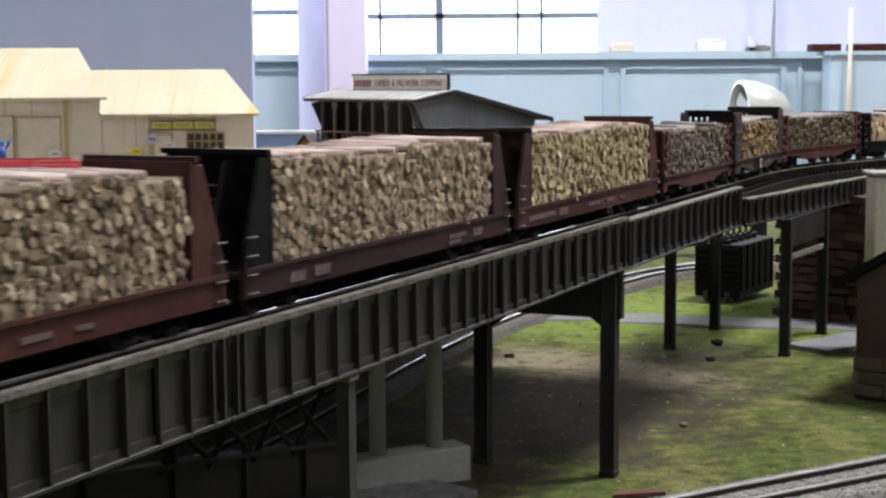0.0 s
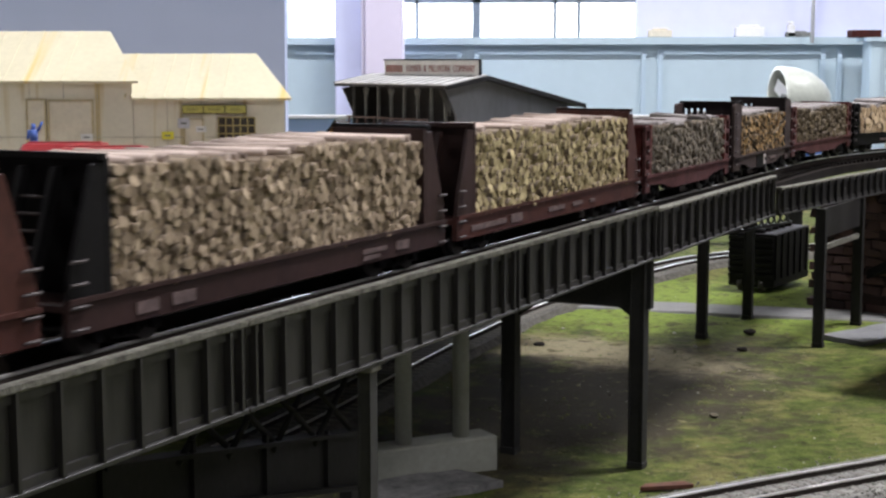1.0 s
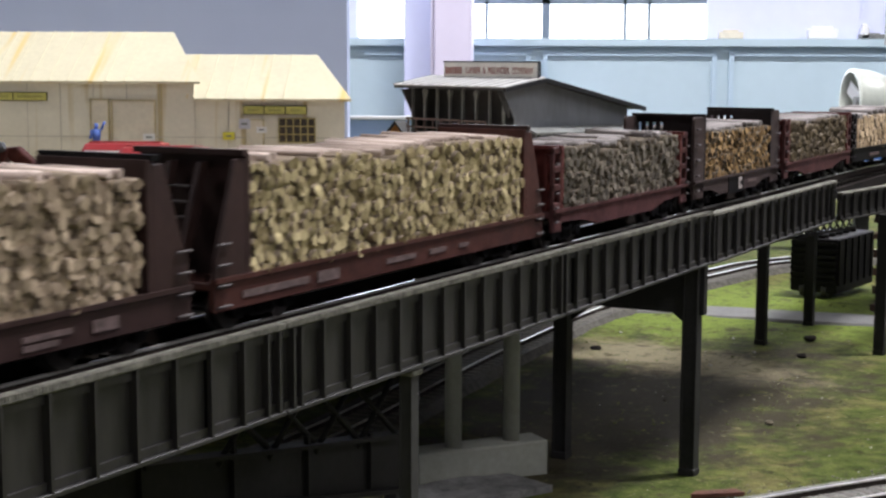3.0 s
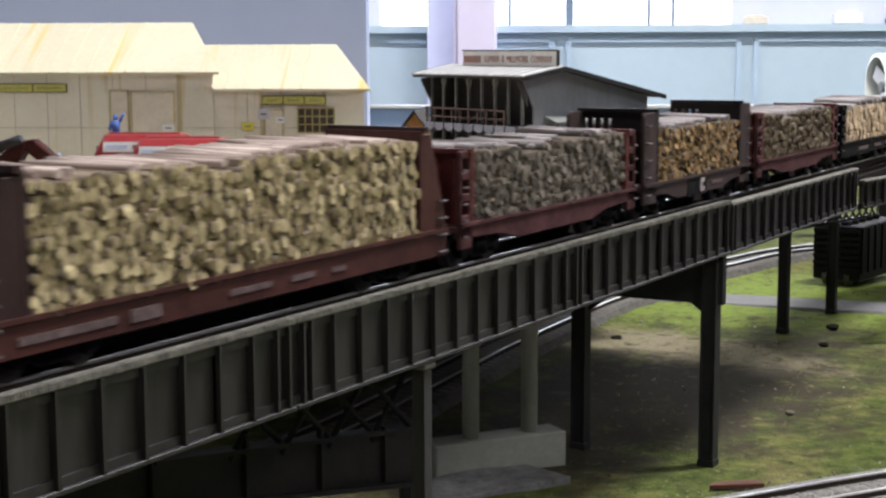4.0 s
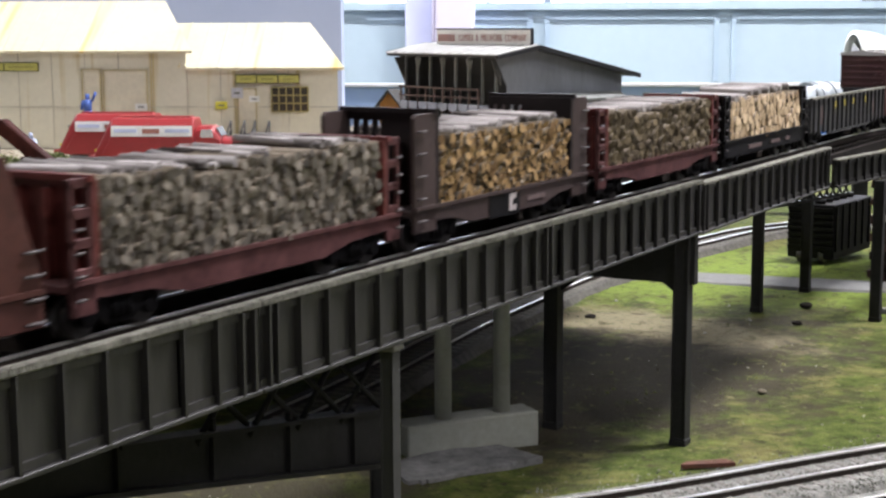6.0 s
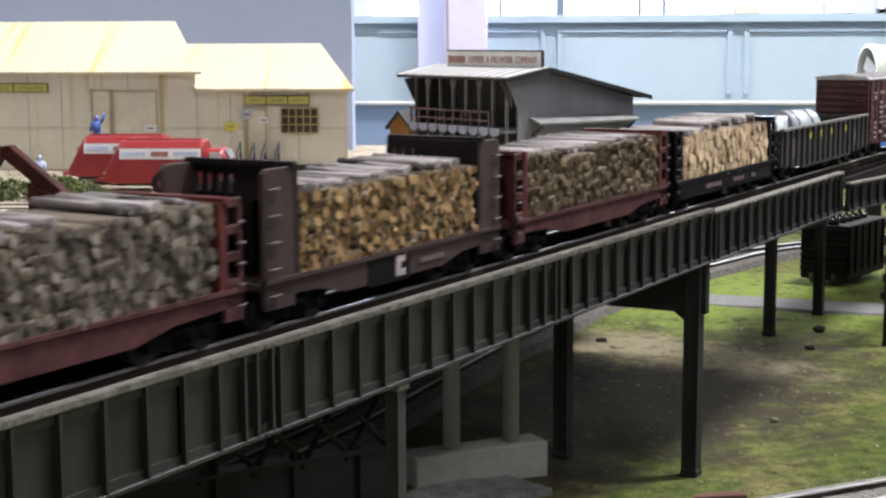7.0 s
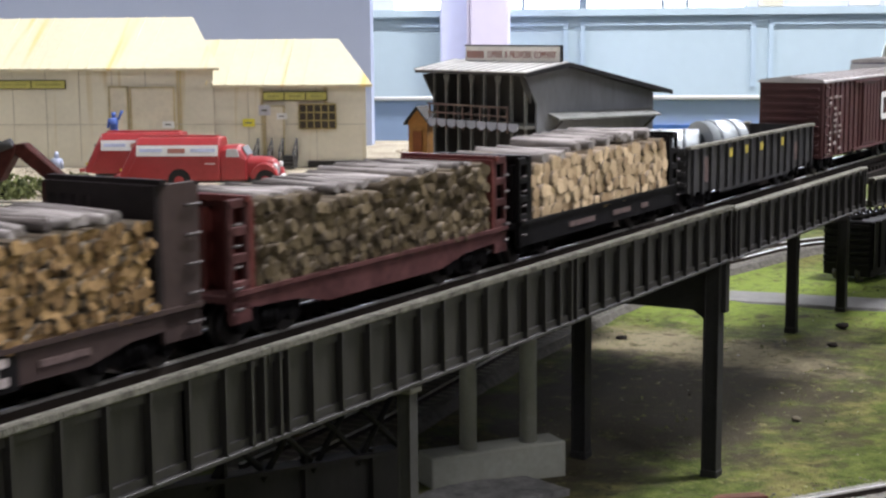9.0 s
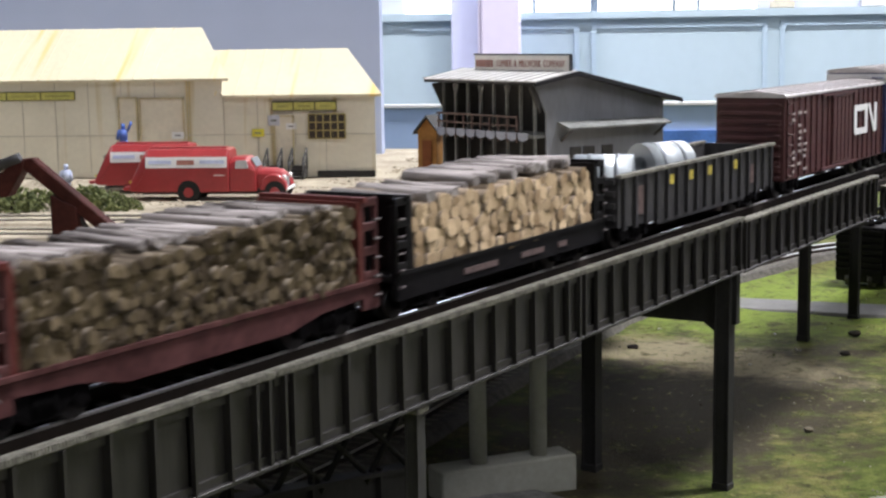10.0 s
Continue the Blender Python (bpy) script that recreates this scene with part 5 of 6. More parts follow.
    for x, z, w, hh, mm, lab in ((-0.1965, 0.0265, 0.0075, 0.0048, YELLOW, "small yellow notice"), (-0.1745, 0.031, 0.0065, 0.004, WHITE, "small white notice"), (-0.249, 0.0255, 0.008, 0.0045, WHITE, "small white notice"), (-0.186, 0.0335, 0.0075, 0.0065, NOTICE_GREY, "pale grey notice")):
        bm = bmesh.new()
        box(bm, x, x + w, -0.0019, -0.0002, z, z + hh)
        n = part("notice", bm, mm, h, lab)
        bars(n, [(x + w * 0.25, x + w * 0.75, z + hh * 0.4, z + hh * 0.6)], SHED_POST, "", -0.0019)
    # steps with rails
    for x in (-0.182, -0.166):
        s = thing("steps", "", "", pose(x, 0, 0))
        s.parent = h
        bm = bmesh.new()
        for k in range(4):
            box(bm, -0.0045, 0.0045, -0.0025 - 0.0035 * (k + 1), -0.0025 - 0.0035 * k + 0.0008, 0.0008, 0.0082 - 0.002 * k)
        part("treads", bm, SHED_DARK, s)
        for sx in (-0.0045, 0.0045):
            for p, q in (((sx, -0.003, 0.006), (sx, -0.003, 0.019)), ((sx, -0.016, 0.001), (sx, -0.016, 0.012)), ((sx, -0.003, 0.019), (sx, -0.016, 0.012)), ((sx, -0.003, 0.014), (sx, -0.016, 0.007))):
                bm = bmesh.new()
                rod(bm, p, q, 0.0006, 6)
                part("handrail_bar", bm, SHED_DARK, s)
    # dark strip along the foot of the low shed
    bm = bmesh.new()
    box(bm, -0.155, -0.118, -0.0012, -0.0002, 0.0006, 0.0045)
    part("foot_strip", bm, BLACK, h, "black strip at the foot of the wall")


warehouse()


def lumber_shed():
    """Gabled lumber store; its open long side has posts and a loft rail, a grey boarded end faces the line."""
    a, b, c = Vector((-0.0795, 0.9295)), Vector((-0.0136, 0.855)), Vector((0.0635, 0.875))
    side = (b - a)
    L = side.length
    ang = math.degrees(math.atan2(side.y, side.x))
    # x runs along the open side, y into the shed
    s = thing("lumber_shed", "grey boarded lumber shed with an open front and a roof sign", "building", pose(a.x, a.y, DECK, 0, 0, ang))
    D, eave, ridge, ry = 0.1035, 0.061, 0.0662, 0.0304
    bm = bmesh.new()
    t = 0.0014
    back = 0.0485
    prism(bm, [(0.0, eave), (ry, ridge), (D + 0.006, back), (D + 0.006, back + t), (ry, ridge + t * 1.2), (0.0, eave + t)], -0.004, L + 0.004, "x")
    r = part("roof", bm, SHED_DARK, s, "low pitched roof")
    n = 12
    for i in range(n):
        bm = bmesh.new()
        x0 = -0.004 + (L + 0.008) * i / n
        prism(bm, [(-0.0004, eave + t + 0.0001), (ry, ridge + t * 1.2 + 0.0001), (ry, ridge + t * 1.2 + 0.0008), (-0.0004, eave + t + 0.0008)], x0 + 0.0003, x0 + (L + 0.008) / n - 0.0003, "x")
        part("roof_sheet", bm, SHED_ROOF, r, "pale grey roofing sheet")
        bm = bmesh.new()
        rod(bm, (x0, -0.0006, eave + t + 0.0008), (x0, ry, ridge + t * 1.2 + 0.0008), 0.0004, 6)
        part("roof_seam", bm, SHED_POST, r, "grey standing seam")
    # end wall facing the line
    f = 0.009
    bm = bmesh.new()
    prism(bm, [(f + 0.004, 0.0), (f + 0.004, 0.045), (0.004, eave), (ry, ridge), (D - 0.001, back + 0.001), (D - 0.001, 0.0)], L - 0.0045, L - 0.003, "x")
    w = part("end_wall", bm, SHED_GREY, s, "grey boarded gable wall")
    bm = bmesh.new()
    prism(bm, [(-0.001, eave - 0.0006), (ry, ridge - 0.0006), (D + 0.007, back - 0.0008), (D + 0.007, back + t + 0.0004), (ry, ridge + t * 1.3), (-0.001, eave + t + 0.0002)], L + 0.004, L + 0.0052, "x")
    part("bargeboard", bm, BLACK, r, "black bargeboard along the gable")
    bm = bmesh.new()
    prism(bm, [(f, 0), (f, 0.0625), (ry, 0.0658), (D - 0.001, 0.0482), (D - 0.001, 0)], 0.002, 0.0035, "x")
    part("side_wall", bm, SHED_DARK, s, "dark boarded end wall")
    # back and inner walls take a dark colour for the shaded interior
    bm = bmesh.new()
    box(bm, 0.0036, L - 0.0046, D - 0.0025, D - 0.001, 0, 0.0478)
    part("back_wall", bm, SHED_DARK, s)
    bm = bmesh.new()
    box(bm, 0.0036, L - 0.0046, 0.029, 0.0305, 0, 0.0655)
    part("inner_wall", bm, SHED_DARK, s, "boarded inner wall darkened for the shade inside")
    bm = bmesh.new()
    box(bm, 0.002, L - 0.0045, f - 0.004, 0.03, 0.031, 0.0327)
    part("loft_floor", bm, SHED_POST, s, "grey loft floor")
    for z0, z1 in ((0.037, 0.0379), (0.042, 0.0431)):
        bm = bmesh.new()
        box(bm, 0.002, L * 0.8, f - 0.0045, f - 0.0035, z0, z1)
        part("loft_rail", bm, SHED_RAIL, s, "brown loft rail")
    bm = bmesh.new()
    box(bm, -0.0005, 0.0005, f - 0.0044, f - 0.0034, 0.028, 0.0431)
    me = mesh_of("baluster", bm, SHED_RAIL)
    for i in range(10):
        piece("baluster", me, s, pose(0.004 + (L * 0.8 - 0.004) * i / 9, 0, 0))
    bm = bmesh.new()
    box(bm, -0.0007, 0.0007, f - 0.001, f + 0.0006, 0, eave + 0.002)
    plain = mesh_of("post", bm, SHED_POST)
    bm = bmesh.new()
    box(bm, -0.0007, 0.0007, f - 0.001, f + 0.0006, 0, eave + 0.002)
    prism(bm, [(-0.0007, 0.054), (0.0007, 0.054), (0.0027, 0.0595), (0.0015, 0.06)], f - 0.0008, f + 0.0004), prism(bm, [(0.0007, 0.054), (-0.0007, 0.054), (-0.0027, 0.0595), (-0.0015, 0.06)], f - 0.0008, f + 0.0004)
    kneed = mesh_of("post", bm, SHED_POST)
    for i in range(8):
        piece("post", kneed if i % 2 else plain, s, pose(0.004 + (L - 0.012) * i / 7, 0, 0))
    for k in range(9):
        bm = bmesh.new()
        prism(bm, [(0.003 + 0.0098 * k, 0.0338), (0.0115 + 0.0098 * k, 0.0338), (0.0112 + 0.0098 * k, 0.0302), (0.0072 + 0.0098 * k, 0.0288), (0.0033 + 0.0098 * k, 0.0302)], f - 0.0048, f - 0.0041)
        part("valance_board", bm, VALANCE, s, "pale grey-blue valance board")
    # brackets that carry the deep eave
    for x in (0.003, L - 0.004):
        bm = bmesh.new()
        prism(bm, [(f, 0.045), (0.001, eave - 0.001), (f, eave)], x - 0.0006, x + 0.0006, "x")
        part("eave_bracket", bm, SHED_DARK, s)
    # lean-to roof on the end
    bm = bmesh.new()
    prism(bm, [(L - 0.003, 0.0385), (L + 0.007, 0.0358), (L + 0.007, 0.0368), (L - 0.003, 0.0398)], 0.021, D - 0.004)
    part("lean_to_roof", bm, SHED_POST, s, "small grey lean-to roof")
    for yy in (0.024, D - 0.008):
        bm = bmesh.new()
        rod(bm, (L - 0.003, yy, 0.029), (L + 0.006, yy, 0.0355), 0.0007, 6)
        part("lean_to_bracket", bm, SHED_DARK, s)
    for k, yy in enumerate((0.034, 0.044, 0.058)):
        bm = bmesh.new()
        box(bm, L - 0.003, L - 0.0022, yy - 0.004, yy + 0.004, 0.012, 0.025)
        part("door", bm, SHED_DARK, w)
    # roof sign
    bm = bmesh.new()
    sx0, sx1, z0 = 0.012, L + 0.001, ridge - 0.001
    box(bm, sx0, sx1, 0.0265, 0.0278, z0 + 0.002, z0 + 0.0115)
    g = part("sign", bm, SIGN_CREAM, s, "cream roof sign with red words and a dark edge", 0.0002)
    bm = bmesh.new()
    box(bm, sx0 - 0.0006, sx1 + 0.0006, 0.0263, 0.0282, z0 + 0.0115, z0 + 0.0123)
    box(bm, sx1, sx1 + 0.0008, 0.0263, 0.0282, z0 + 0.002, z0 + 0.0115)
    part("sign_edge", bm, BLACK, g)
    cu = bpy.data.curves.new("sign_words", "FONT")
    cu.body, cu.size, cu.align_x, cu.align_y, cu.extrude = "LUMBER  &  MILLWORK  COMPANY", 0.0052, "LEFT", "CENTER", 0.0001
    tmp = new("words", cu)
    tmp.select_set(False)
    bpy.context.view_layer.update()
    me = bpy.data.meshes.new_from_object(tmp.evaluated_get(bpy.context.evaluated_depsgraph_get()))
    bpy.data.objects.remove(tmp)
    wide = max(v.co.x for v in me.vertices)
    room = (sx1 - sx0) * 0.71
    for v in me.vertices:
        v.co.x *= room / wide
        v.co.y *= 1.1
    me.materials.append(SIGN_RED)
    tagged(piece("lettering", me, g, Matrix.Translation((sx0 + (sx1 - sx0) * 0.25, 0.0263, z0 + 0.0066)) @ Euler((radians(90), 0, 0)).to_matrix().to_4x4()), "red painted words")
    bars(g, [(sx0 + 0.002 + 0.0024 * k, sx0 + 0.0036 + 0.0024 * k, z0 + 0.0045, z0 + 0.0087) for k in range(7)], SIGN_RED, "red bar for an unreadable letter", 0.0265)
    # foundation reaching down past the yard's edge
    bm = bmesh.new()
    box(bm, 0.0, L - 0.003, f, D, -0.0115, 0.001)
    part("foundation", bm, SHED_DARK, s)


lumber_shed()


def outhouse():
    o = thing("outhouse", "little orange-brown wooden outhouse with a pitched roof", "outhouse", pose(-0.0815, 0.962, DECK, 0, 0, -20))
    bm = bmesh.new()
    prism(bm, [(-0.0065, 0), (0.0065, 0), (0.0065, 0.03), (0, 0.0375), (-0.0065, 0.03)], -0.006, 0.006)
    part("body", bm, ORANGE_WOOD, o)
    bm = bmesh.new()
    prism(bm, [(-0.009, 0.0275), (0, 0.038), (0.009, 0.0275), (0.009, 0.029), (0, 0.0396), (-0.009, 0.029)], -0.008, 0.008)
    part("roof", bm, SHED_DARK, o)
    bm = bmesh.new()
    box(bm, -0.0032, 0.0032, -0.0066, -0.006, 0.001, 0.024)
    part("door", bm, mat("outhouse_door", (0.3, 0.1, 0.03), 0.8), o, "darker plank door")


outhouse()


def tank_truck(m):
    """A fifties tank lorry; x forward."""
    t = thing("tank_truck", "glossy red tank lorry with a white band on its tank", "truck", m, "tank trucks")
    hw = 0.0135

    def loft(bm, secs):
        """Sections (x, half width, foot, shoulder, top): upright sides, then a lean-in to a crowned top."""
        rings = []
        for x, w, z0, z1, z2 in secs:
            pts = [(-w + 0.0006, z0), (-w, z0 + 0.0008), (-w, z1), (-w + 0.0012, z1 + (z2 - z1) * 0.62), (-w + 0.0042, z2 - 0.0004), (0, z2)]
            pts += [(-p, z) for p, z in pts[-2::-1]]
            rings.append([bm.verts.new((x, p, z)) for p, z in pts])
        for a, b in zip(rings, rings[1:]):
            for i in range(len(a)):
                bm.faces.new((a[i], a[(i + 1) % len(a)], b[(i + 1) % len(b)], b[i]))
        bm.faces.new(rings[0]), bm.faces.new(rings[-1][::-1])
    bm = bmesh.new()
    # body with a raked tail
    loft(bm, [(-0.0572, hw - 0.002, 0.0072, 0.0085, 0.0098), (-0.0562, hw, 0.0062, 0.0095, 0.0115), (-0.0495, hw, 0.0055, 0.0175, 0.0262), (-0.0462, hw, 0.0055, 0.0205, 0.0318), (-0.0448, hw, 0.0055, 0.0208, 0.0325), (0.0062, hw, 0.0055, 0.0208, 0.0325), (0.0072, hw - 0.0004, 0.0055, 0.0205, 0.0315)])
    body = part("tank", bm, TRUCK_RED, t, "", 0.0005)
    bm = bmesh.new()
    loft(bm, [(0.0073, hw - 0.0012, 0.0055, 0.0195, 0.0262), (0.0095, hw - 0.0012, 0.0055, 0.0197, 0.0274), (0.0178, hw - 0.0012, 0.0055, 0.0197, 0.0276), (0.02, hw - 0.0013, 0.0055, 0.0195, 0.0264), (0.0238, hw - 0.0016, 0.0055, 0.0185, 0.0202)])
    cab = part("cab", bm, TRUCK_RED, t, "", 0.0006)
    bm = bmesh.new()
    loft(bm, [(0.0239, hw - 0.0042, 0.0075, 0.0165, 0.0202), (0.035, hw - 0.0055, 0.0075, 0.016, 0.0198), (0.0395, hw - 0.0062, 0.0075, 0.0152, 0.0188), (0.0418, hw - 0.0075, 0.0085, 0.0135, 0.0165)])
    hood = part("hood", bm, TRUCK_RED, t, "rounded red hood", 0.0006)
    bm = bmesh.new()
    for k in range(5):
        box(bm, 0.0418, 0.0423, -0.0045, 0.0045, 0.0088 + 0.0011 * k, 0.0094 + 0.0011 * k)
    part("grille", bm, GLASS_GREY, hood, "pale grille bars")
    for sy in (-1, 1):
        bm = bmesh.new()
        a, b = sorted((sy * (hw - 0.0007), sy * (hw - 0.0026)))
        prism(bm, [(0.0112, 0.0202), (0.0196, 0.0202), (0.0182, 0.0252), (0.0118, 0.0252)], a, b)
        part("side_window", bm, mat("cab_glass", (0.55, 0.56, 0.57), 0.2, bump=0), cab, "pale cab window")
        bm = bmesh.new()
        n, rings = 12, []
        for yy, k in ((hw + 0.0001, 0.93), (hw - 0.0012, 1.0), (hw - 0.0045, 1.0), (hw - 0.0068, 0.86)):
            rings.append([bm.verts.new((0.0352 + 0.0088 * k * math.cos(math.pi * i / n), sy * yy, 0.0068 + 0.0098 * k * math.sin(math.pi * i / n))) for i in range(n + 1)])
        for a, b in zip(rings, rings[1:]):
            for i in range(n):
                bm.faces.new((a[i], a[i + 1], b[i + 1], b[i])).smooth = True
        bm.faces.new(rings[0]), bm.faces.new(rings[-1])
        part("fender", bm, TRUCK_RED, t, "rounded red front wing")
        for x in (-0.0185, 0.0362):
            # a black disc stands for the shaded opening around each wheel
            bm = bmesh.new()
            rod(bm, (x, sy * (hw + 0.0003), 0.0058), (x, sy * (hw - 0.0045), 0.0058), 0.0072 if x < 0 else 0.0066, 22)
            part("arch_shade_disc", bm, TYRE, t, "dark disc for the shade in the wheel arch")
            bm = bmesh.new()
            rod(bm, (x, sy * (hw + 0.0009), 0.0055), (x, sy * (hw - 0.004), 0.0055), 0.0055, 20)
            wh = part("wheel", bm, TYRE, t, "black tyre")
            bm = bmesh.new()
            rod(bm, (x, sy * (hw + 0.0013), 0.0055), (x, sy * (hw - 0.001), 0.0055), 0.0031, 16)
            part("hub", bm, TRUCK_RED, wh)
        # band on the leaning upper side, and the rib below it
        lean = pose(0, sy * (hw + 0.00015), 0.0215) @ pose(0, 0, 0, sy * 9.5)
        bm = bmesh.new()
        a, b = sorted((0.0, sy * 0.00035))
        box(bm, -0.0455, 0.0062, a, b, -0.0006, 0.0062)
        band = part("band", bm, WHITE, body, "white band along the tank", at=lean)
        for x0, x1, z0, z1, mm in ((-0.0255, -0.0145, 0.0012, 0.0042, SIGN_RED), (-0.0435, -0.029, 0.0019, 0.004, mat("faded_blue", (0.46, 0.51, 0.68), 0.6)), (-0.011, 0.0045, 0.0019, 0.004, mat("faded_blue", (0.46, 0.51, 0.68), 0.6))):
            bm = bmesh.new()
            a, b = sorted((sy * 0.00035, sy * 0.0006))
            box(bm, x0, x1, a, b, z0, z1)
            part("lettering_bar", bm, mm, band, "plain bar in the place of lettering")
        bm = bmesh.new()
        a, b = sorted((sy * hw, sy * (hw + 0.0005)))
        prism(bm, [(-0.0475, 0.0195), (-0.046, 0.0206), (0.0065, 0.0206), (0.0065, 0.0199), (-0.0455, 0.0199), (-0.0518, 0.0095), (-0.0526, 0.0095)], a, b)
        part("side_rib", bm, TRUCK_RED, body)
        bm = bmesh.new()
        box(bm, -0.002, 0.0045, a, b, 0.0158, 0.0164)
        part("lettering_bar", bm, WHITE, body, "small pale bar")
        bm = bmesh.new()
        rod(bm, (0.0405, sy * 0.0092, 0.0142), (0.0428, sy * 0.0092, 0.0142), 0.0017, 12)
        part("headlight", bm, WHITE, t, "pale headlight")
        bm = bmesh.new()
        box(bm, -0.0573, -0.0563, sy * 0.0095 - 0.0008, sy * 0.0095 + 0.0008, 0.0112, 0.0126)
        part("tail_lamp", bm, YELLOW, t, "small amber tail lamp")
    for x0, x1, z in ((0.0432, 0.0443, 0.0062), (-0.0608, -0.0572, 0.0068)):
        bm = bmesh.new()
        box(bm, x0, x1, -0.0125, 0.0125, z, z + 0.002)
        part("bumper", bm, TRUCK_RED if x0 < 0 else WHITE, t, "", 0.0003)
    bm = bmesh.new()
    box(bm, -0.0445, 0.004, -0.003, 0.003, 0.0323, 0.0332)
    part("catwalk", bm, TRUCK_RED, body)
    bm = bmesh.new()
    box(bm, -0.05, 0.04, -0.006, 0.006, 0.0035, 0.0078)
    part("chassis", bm, BLACK, t)
    bm = bmesh.new()
    prism(bm, [(0.0205, 0.0263), (0.0237, 0.0211), (0.0242, 0.0211), (0.021, 0.0263)], -0.0085, 0.0085)
    part("windscreen", bm, GLASS_GREY, cab, "pale grey windscreen")
    return t


first = tank_truck(pose(-0.1865, 0.845, DECK, 0, 0, 1))
first.scale = (0.885, 0.885, 0.885)
copy_thing(first, pose(-0.2195, 0.884, DECK, 0, 0, 1))


def log_loader():
    c = thing("log_loader", "rusty red crane arm of a log loader", "loader", pose(-0.2055, 0.6535, DECK) @ Matrix.Diagonal((1.16, 0.94, 1.05, 1)))
    bm = bmesh.new()
    prism(bm, [(-0.006, 0.0006), (0.0055, 0.0006), (0.0035, 0.0175), (-0.006, 0.0225)], -0.005, 0.005)
    part("pedestal", bm, CRANE_RUST, c, "", 0.0005)
    bm = bmesh.new()
    prism(bm, [(0.0255, 0.0012), (0.0185, 0.0012), (-0.0178, 0.0345), (-0.0165, 0.0372), (-0.0125, 0.0376)], -0.0035, 0.0035)
    part("boom", bm, CRANE_RUST, c, "", 0.0004)
    for yy in (-0.0038, 0.0038):
        bm = bmesh.new()
        prism(bm, [(0.023, 0.0035), (0.0205, 0.0035), (-0.0142, 0.0362), (-0.0125, 0.037)], yy - 0.0004, yy + 0.0004)
        part("boom_flange", bm, CRANE_RUST, c)
    bm = bmesh.new()
    prism(bm, [(-0.0155, 0.037), (-0.0195, 0.0365), (-0.0325, 0.0245), (-0.0315, 0.0215), (-0.0225, 0.0215), (-0.0165, 0.032)], -0.005, 0.005)
    part("jib", bm, CRANE_RUST, c, "", 0.0005)
    bm = bmesh.new()
    rod(bm, (0.008, 0, 0.005), (-0.006, 0, 0.0265), 0.0013, 8)
    part("piston", bm, BLACK, c)
    bm = bmesh.new()
    rod(bm, (-0.0255, -0.004, 0.0345), (-0.0168, -0.004, 0.0378), 0.0022, 14)
    rod(bm, (-0.0265, -0.004, 0.0341), (-0.0255, -0.004, 0.0345), 0.0026, 14)
    part("motor", bm, BLACK, c, "black hydraulic motor")


log_loader()


def bush(x, y, r, seed):
    rnd = random.Random(seed)
    verts, faces = [], []
    for _ in range(420):
        d = Vector((rnd.gauss(0, 1), rnd.gauss(0, 1), abs(rnd.gauss(0, 0.9)))).normalized() * r * (0.55 + 0.45 * rnd.random() ** 0.4)
        d.z *= 0.85
        s = r * rnd.uniform(0.05, 0.11)
        k = len(verts)
        q = Euler((rnd.uniform(0, 6.3), rnd.uniform(0, 6.3), 0)).to_matrix()
        verts += [d + q @ Vector(v) * s for v in ((1, 0, 0), (0, 1, 0.3), (-1, 0, 0), (0, -1, 0.3), (0, 0, 0.9))]
        faces += [(k, k + 1, k + 4), (k + 1, k + 2, k + 4), (k + 2, k + 3, k + 4), (k + 3, k, k + 4), (k, k + 3, k + 2, k + 1)]
    b = thing("bush", "small dark green foam-leaved bush on the yard", "bush", pose(x, y, DECK), "yard bushes")
    me = bpy.data.meshes.new("foliage")
    me.from_pydata(verts, [], faces)
    me.materials.append(BUSH)
    piece("foliage", me, b)
    bm = bmesh.new()
    rod(bm, (0, 0, -0.001), (0.0005, 0, r * 0.6), r * 0.1, 7, r * 0.05)
    part("stem", bm, TIE, b)


for i, (x, y, r) in enumerate(((-0.287, 0.789, 0.012), (-0.274, 0.795, 0.0095), (-0.2465, 0.79, 0.0115), (-0.235, 0.795, 0.0085), (-0.305, 0.8, 0.011), (-0.224, 0.792, 0.006))):
    bush(x, y, r * 1.35, 40 + i)


def figure(x, y, z, material, label, arm):
    bm = bmesh.new()
    rod(bm, (-0.0016, 0, 0), (-0.0012, 0, 0.0095), 0.0015, 8, 0.0018), rod(bm, (0.0016, 0, 0), (0.0012, 0, 0.0095), 0.0015, 8, 0.0018)
    rod(bm, (0, 0, 0.009), (0, 0, 0.0165), 0.0028, 10, 0.0034)
    rod(bm, (0, 0, 0.0168), (0, 0, 0.0205), 0.0017, 10, 0.0014)
    rod(bm, (-0.0033, 0, 0.016), (-0.0042, -0.001, 0.01), 0.001, 8)
    rod(bm, (0.0033, 0, 0.0158), (0.0065 if arm else 0.0042, -0.001, 0.0215 if arm else 0.01), 0.001, 8)
    solid("figurine", bm, material, label, "figurine", m=pose(x, y, z) @ Matrix.Diagonal((0.85, 0.85, 0.9, 1)))


figure(-0.262, 0.905, DECK + 0.0205, FIGURE, "tiny blue painted figurine on a wooden platform", True)
bm = bmesh.new()
box(bm, -0.01, 0.01, -0.008, 0.008, 0.013, 0.0155)
for px in (-0.009, 0.009):
    for py in (-0.007, 0.007):
        box(bm, px - 0.001, px + 0.001, py - 0.001, py + 0.001, -0.005, 0.013)
solid("loading_platform", bm, SHED_POST, "small grey wooden loading platform on the yard", "platform", m=pose(-0.262, 0.905, DECK + 0.005))
figure(-0.283, 0.862, DECK, FIGURE_PALE, "tiny pale painted figurine on the yard", False)


# ---- things on the lower ground ----


